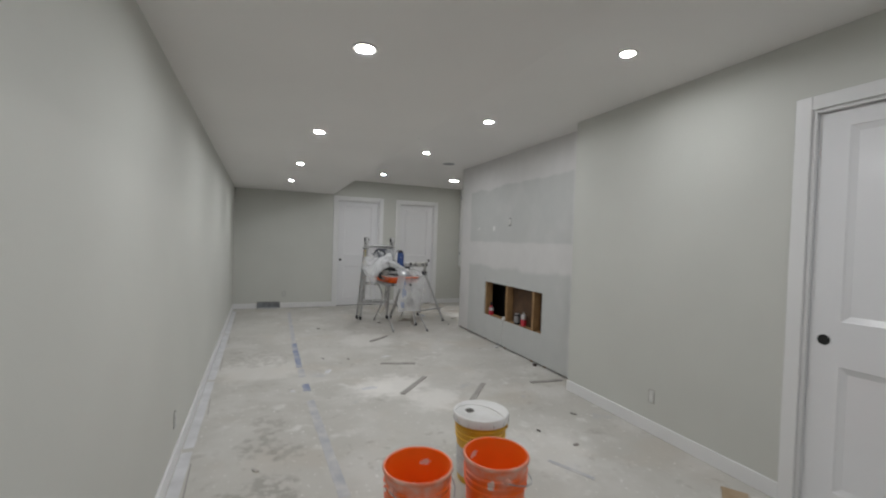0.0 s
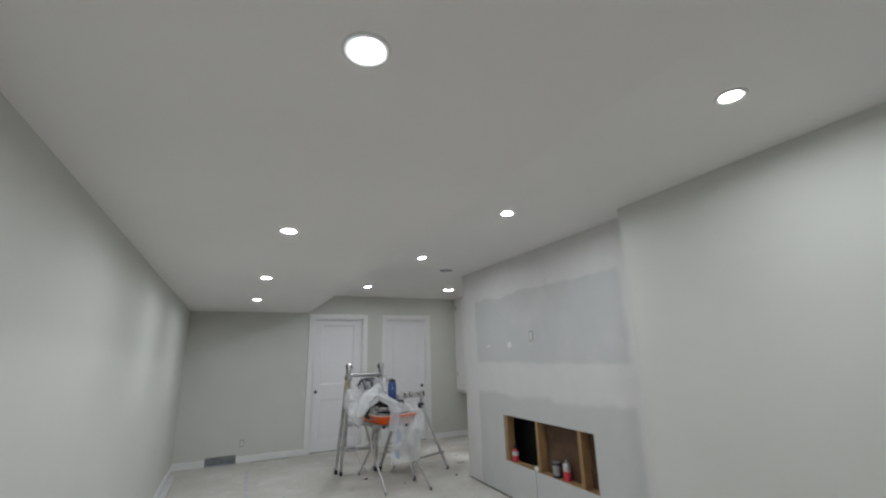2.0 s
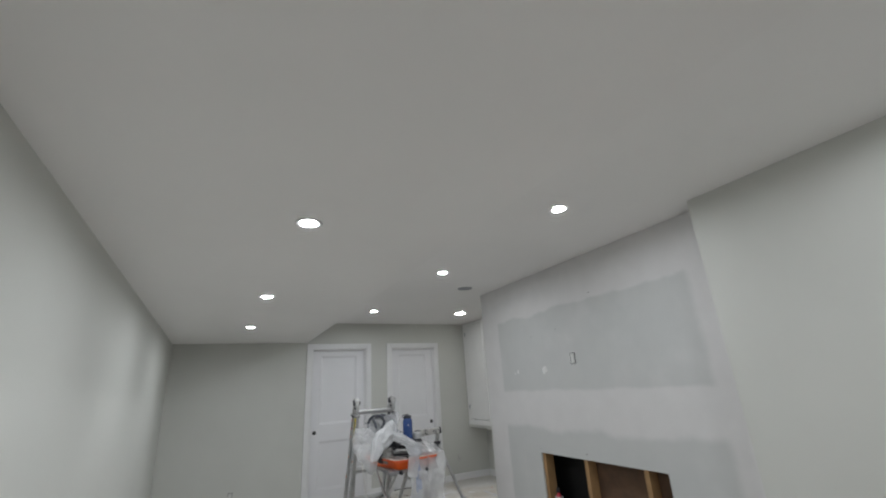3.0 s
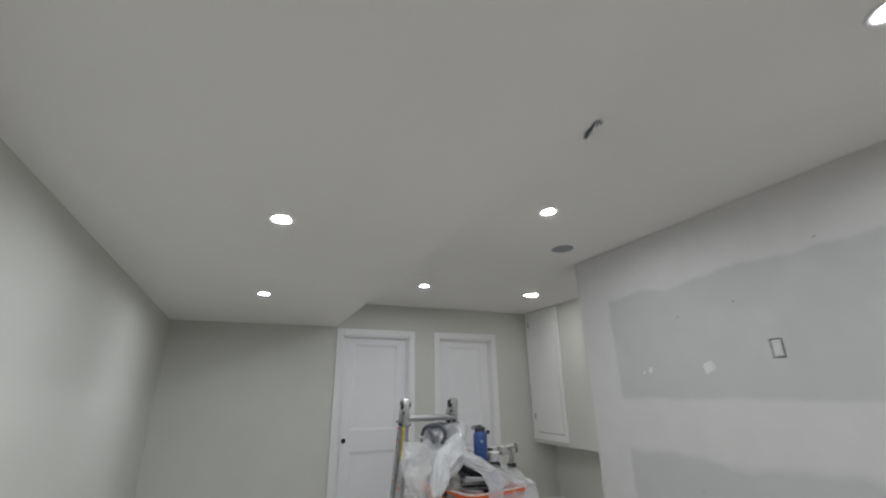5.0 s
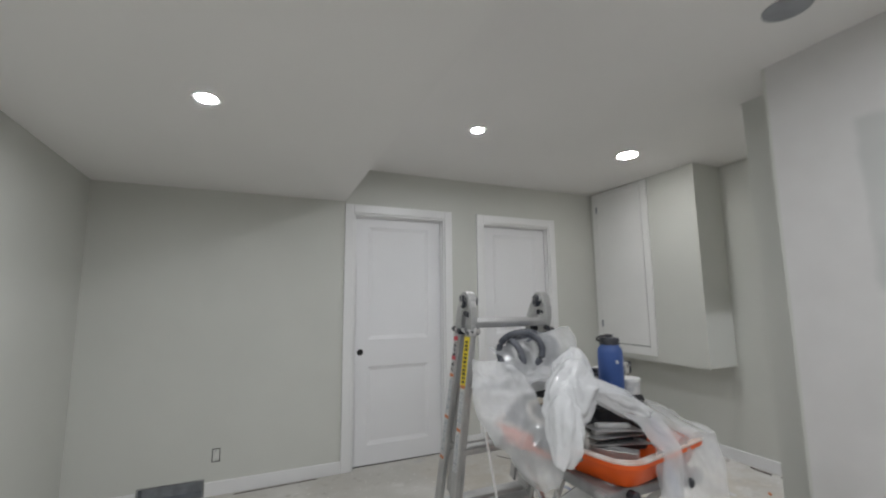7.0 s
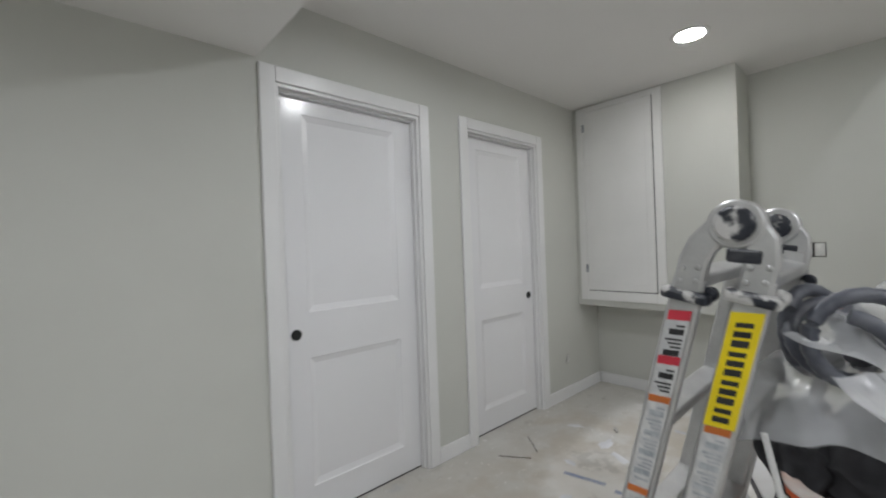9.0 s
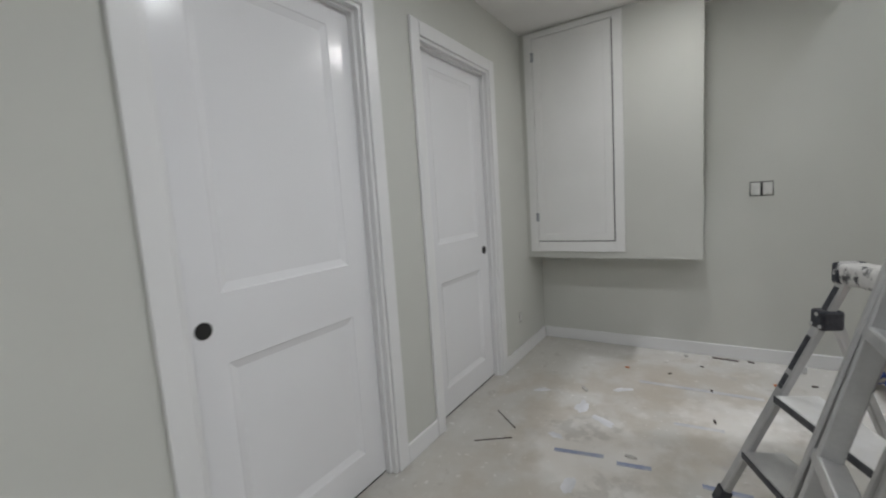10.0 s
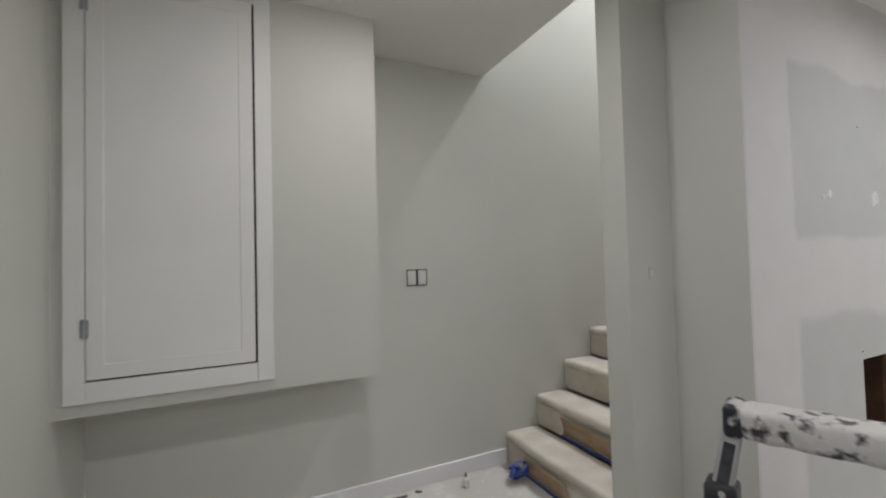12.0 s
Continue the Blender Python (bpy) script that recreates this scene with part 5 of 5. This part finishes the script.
for s in (-1, 1):
    bm = bmesh.new()
    rbox(bm, s * (HW + 0.004) - 0.018, s * (HW + 0.004) + 0.018, -0.044, 0.042, TOP - 0.038, TOP + 0.032, 0.012, seg=3)
    part("corner_cap", bm, KNOB, stool, "black corner cap with paint")
    foot, head = (s * (HW + SPLAY), FY, 0.02), (s * (HW + 0.004), 0.0, TOP - 0.01)
    bm = bmesh.new()
    m = bar(bm, foot, head, 0.038, 0.026, (1, 0, 0), 0.004)
    leg = part("front_leg", bm, ALU, stool)
    L = (Vector(head) - Vector(foot)).length
    for a, b in ((0.84, 0.95), (0.62, 0.76), (0.54, 0.6)):
        bm = bmesh.new()
        rbox(bm, -0.011, 0.011, 0.0125, 0.0145, L * a, L * b, 0.0008, m, 1)
        part("grip_strip", bm, DARK, leg)
    bm = bmesh.new()
    rbox(bm, -0.024, 0.024, -0.019, 0.019, -0.018, 0.05, 0.006, m, 2)
    part("foot", bm, DARK, leg, "black rubber foot")
    jz = 0.765
    jy = FY * (1 - (jz - 0.02) / (TOP - 0.03))
    bm = bmesh.new()
    bar(bm, (s * (HW + SPLAY - 0.02), RY, 0.02), (s * (HW + 0.026), jy - 0.03, jz), 0.03, 0.026, (1, 0, 0), 0.004)
    part("rear_leg", bm, ALU, stool)
    bm = bmesh.new()
    bar(bm, (s * (HW + SPLAY - 0.018), RY - 0.002, 0.0), (s * (HW + SPLAY - 0.024), RY + 0.01, 0.05), 0.024, 0.034, (1, 0, 0), 0.005)
    part("rear_foot", bm, DARK, stool, "black rubber foot")
    bm = bmesh.new()
    rbox(bm, s * (HW + 0.026) - 0.03, s * (HW + 0.026) + 0.03, jy - 0.042, jy + 0.024, jz - 0.034, jz + 0.032, 0.009, seg=2)
    bracket = part("bracket", bm, DARK, stool, "black plastic pivot bracket")
    for dx, dz in ((-0.02, -0.02), (0.02, -0.02), (-0.004, 0.018)):
        bm = bmesh.new()
        lathe(bm, [(0.007, 0), (0.006, 0.004), (0.003, 0.005)], 10, pose(s * (HW + 0.026) + dx, jy + 0.0235, jz + dz, -90, 0, 0))
        part("rivet", bm, ALU, bracket, smooth=True)
for z in (0.24, 0.475):
    y = FY * (1 - (z - 0.02) / (TOP - 0.03))
    bm = bmesh.new()
    w = HW + SPLAY * (1 - z / 0.91) - 0.016
    rbox(bm, -w, w, y - 0.11, y + 0.025, z - 0.016, z + 0.012, 0.005)
    part("step", bm, LIDWHITE if z > 0.3 else ALU, stool, "step spattered with white paint")
    bm = bmesh.new()
    rbox(bm, -w, w, y + 0.0255, y + 0.03, z - 0.014, z + 0.011, 0.002)
    part("step_edge", bm, DARK, stool)
bm = bmesh.new()
rbox(bm, -HW - SPLAY + 0.04, HW + SPLAY - 0.04, RY + 0.03, RY + 0.05, 0.2, 0.225, 0.004)
part("rear_brace", bm, ALU, stool)

# ---- on the floor ----
def strip(name, p, q, w, h, material, label, category, group=""):
    d = Vector((q[0] - p[0], q[1] - p[1], 0))
    ang = math.degrees(math.atan2(d.y, d.x))
    top = thing(name, pose(p[0], p[1], 0, 0, 0, ang), label, category, group)
    bm = bmesh.new()
    n = max(2, int(d.length / 0.08))
    rows = []
    for z in (0.0, h):
        rows.append([[bm.verts.new((d.length * i / n, s * w / 2 * (1 + 0.12 * noise.noise((i * 1.3, s, p[0]))), z)) for i in range(n + 1)] for s in (-1, 1)])
    (a, b), (c, e) = rows
    for i in range(n):
        bm.faces.new((c[i], c[i + 1], e[i + 1], e[i]))
        bm.faces.new((a[i], b[i], b[i + 1], a[i + 1]))
        bm.faces.new((a[i], a[i + 1], c[i + 1], c[i]))
        bm.faces.new((b[i], e[i], e[i + 1], b[i + 1]))
    bm.faces.new((a[0], c[0], e[0], b[0]))
    bm.faces.new((a[n], b[n], e[n], c[n]))
    part("piece", bm, material, top)
    return top


for p, q, w, material in (((0.7, 8.3), (0.685, 6.2), 0.05, FAINTTAPE), ((0.683, 6.15), (0.69, 5.15), 0.06, OLDTAPE), ((0.695, 5.1), (0.7, 4.85), 0.06, FAINTTAPE), ((0.71, 4.65), (0.714, 4.47), 0.06, OLDTAPE), ((0.72, 4.25), (0.78, 2.9), 0.06, FAINTTAPE)):
    strip("tape_strip", p, q, w, 0.0012, material, "faded blue tape along a floor seam", "tape", "tape on the floor")
strip("tape_strip", (3.808, 8.02), (3.825, 7.38), 0.035, 0.0012, FAINTTAPE, "faded blue tape along a floor seam", "tape", "tape on the floor")
for p, q, material in (((2.86, 8.28), (2.905, 8.06), OLDTAPE), ((2.88, 8.0), (2.905, 7.86), OLDTAPE), ((3.35, 7.8), (3.37, 7.58), FAINTTAPE), ((2.88, 7.67), (2.89, 7.5), OLDTAPE), ((2.0, 2.85), (2.13, 2.6), FAINTTAPE)):
    strip("tape_strip", p, q, 0.028, 0.0012, material, "short torn piece of faded blue tape on the floor", "tape", "tape on the floor")
for p, q in (((1.467, 4.155), (1.8, 4.513)), ((1.913, 3.77), (2.262, 4.18)), ((1.602, 6.0), (1.88, 6.228)), ((2.714, 4.064), (3.05, 4.036)), ((1.5, 5.05), (1.85, 4.95))):
    strip("wood_offcut", p, q, 0.042, 0.008, LATH, "dusty grey strip lying on the floor", "offcut", "strips on the floor")
strip("cardboard_piece", (2.66, 2.16), (2.78, 2.24), 0.12, 0.012, KRAFT, "brown cardboard piece on the floor", "cardboard")
# dark strips draw the shade in gaps at the floor paper's edges
for i, (p, q, w) in enumerate((((2.75, 8.66), (2.86, 8.5), 0.005), ((2.95, 8.52), (3.08, 8.68), 0.004), ((0.75, 8.815), (1.3, 8.832), 0.007))):
    strip("gap_line_strip", p, q, w, 0.004, SCRAP, "floor paper edge drawn as a strip coloured for its shaded gap", "paper edge", "lifted paper edges")
# grey strips paint the broken shaded gap line along the baseboard
for y, n in ((8.0, 0.5), (6.7, 0.35), (5.7, 0.45), (4.5, 0.3), (3.5, 0.35)):
    x = XL + SKEW * (YF - y) + 0.088
    strip("gap_line_strip", (x, y), (x + 0.02, y - n), 0.006, 0.005, LATH, "floor paper edge drawn as a strip coloured for its shaded gap", "paper edge", "lifted paper edges")
for y0, y1 in ((8.6, 6.9), (6.85, 5.0), (4.95, 3.7), (3.65, 1.4)):
    x0, x1 = [XL + SKEW * (YF - y) + BD + 0.034 for y in (y0, y1)]
    strip("film_strip", (x0, y0), (x1, y1), 0.06, 0.0015, RIMDUST, "whitish dusty film along the baseboard", "floor film", "film along the baseboard")
strip("pencil", (4.4, 7.62), (4.39, 7.47), 0.009, 0.008, SCRAP, "dark pencil lying by the baseboard", "pencil")

tube_thing = thing("caulk_bottle", pose(4.33, 7.14, 0), "small white bottle with a grey tip", "bottle")
bm = bmesh.new()
lathe(bm, [(0.02, 0), (0.021, 0.002), (0.02, 0.045), (0.01, 0.056)], 18)
part("body", bm, LIDWHITE, tube_thing, smooth=True)
bm = bmesh.new()
lathe(bm, [(0.009, 0.056), (0.007, 0.07), (0.003, 0.08)], 14)
part("tip", bm, GREYMETAL, tube_thing, smooth=True)
wad = thing("tape_wad", pose(4.24, 6.86, 0), "crumpled wad of blue masking tape by the stairs", "tape")
for k in range(6):
    bm = bmesh.new()
    n = 16
    a0, r0 = k * 1.1, 0.032 + 0.007 * (k % 3)
    tilt = pose(0.02 * math.cos(k * 2), 0.02 * math.sin(k * 2), 0.05 + 0.012 * (k % 3), 60 + 25 * k, 30 * k, 50 * k)
    rows = []
    for i in range(n + 1):
        a = a0 + 4.6 * i / n
        rr = r0 * (1 + 0.3 * noise.noise((a, k, 0)))
        rows.append([bm.verts.new(tilt @ Vector((rr * math.cos(a), rr * math.sin(a), s * 0.013 + 0.01 * noise.noise((a * 2, k, 4))))) for s in (-1, 1)])
    for a, b in zip(rows, rows[1:]):
        bm.faces.new((a[0], a[1], b[1], b[0]))
    for v in bm.verts:
        v.co.z = max(v.co.z, 0.001)
    ob = part("loop", bm, BLUETAPE, wad, smooth=True)
    ob.modifiers.new("thick", "SOLIDIFY").thickness = 0.002
for i, (x, y, r, material) in enumerate(((4.38, 7.78, 0.022, CHIP), (4.2, 7.68, 0.01, SCRAP), (4.0, 8.12, 0.012, RUST), (4.0, 7.86, 0.01, SCRAP), (3.83, 7.63, 0.012, SCRAP), (4.05, 7.3, 0.016, RUST), (4.12, 7.12, 0.014, SCRAP), (3.95, 6.95, 0.02, SCRAP), (3.45, 7.62, 0.014, SCRAP), (4.4, 7.4, 0.015, SCRAP), (2.18, 3.2, 0.014, SCRAP), (1.75, 3.28, 0.016, SCRAP), (1.66, 3.42, 0.011, SCRAP), (1.2, 5.3, 0.014, SCRAP), (0.95, 5.4, 0.01, SCRAP), (1.05, 6.9, 0.02, SCRAP), (2.0, 7.15, 0.018, SCRAP), (2.35, 6.75, 0.016, SCRAP), (2.62, 3.35, 0.02, LATH), (3.3, 7.2, 0.03, CHIP), (3.55, 8.3, 0.026, CHIP), (2.95, 7.95, 0.02, CHIP), (0.35, 3.3, 0.02, CHIP), (2.3, 2.95, 0.02, LATH), (3.02, 6.75, 0.02, SCRAP))):
    bm = bmesh.new()
    blob(bm, r, 0, i * 3.7, 10, 0.004 + r * 0.25)
    ob = part("floor_scrap", bm, material)
    ob.matrix_basis = pose(x, y, 0, 0, 0, i * 47) @ Matrix.Diagonal((1.6, 0.6, 1, 1))
    tagged(ob, "small scrap of debris on the dusty floor", "debris", "scraps on the floor")
for i, (x, y, r) in enumerate(((3.33, 8.26, 0.06), (3.22, 8.13, 0.055), (3.64, 8.1, 0.05), (2.64, 8.15, 0.05), (2.98, 8.31, 0.035), (3.44, 8.54, 0.045), (1.24, 4.38, 0.06), (0.95, 4.95, 0.05), (0.6, 4.5, 0.03), (1.62, 5.3, 0.05))):
    bm = bmesh.new()
    blob(bm, r, 0, i * 5.3 + 2, 22, 0.0012)
    ob = part("plaster_splash", bm, RIMDUST)
    ob.matrix_basis = pose(x, y, 0, 0, 0, i * 61) @ Matrix.Diagonal((1.5, 0.7, 1, 1))
    tagged(ob, "dried white plaster splash on the dusty floor", "plaster", "plaster splashes on the floor")
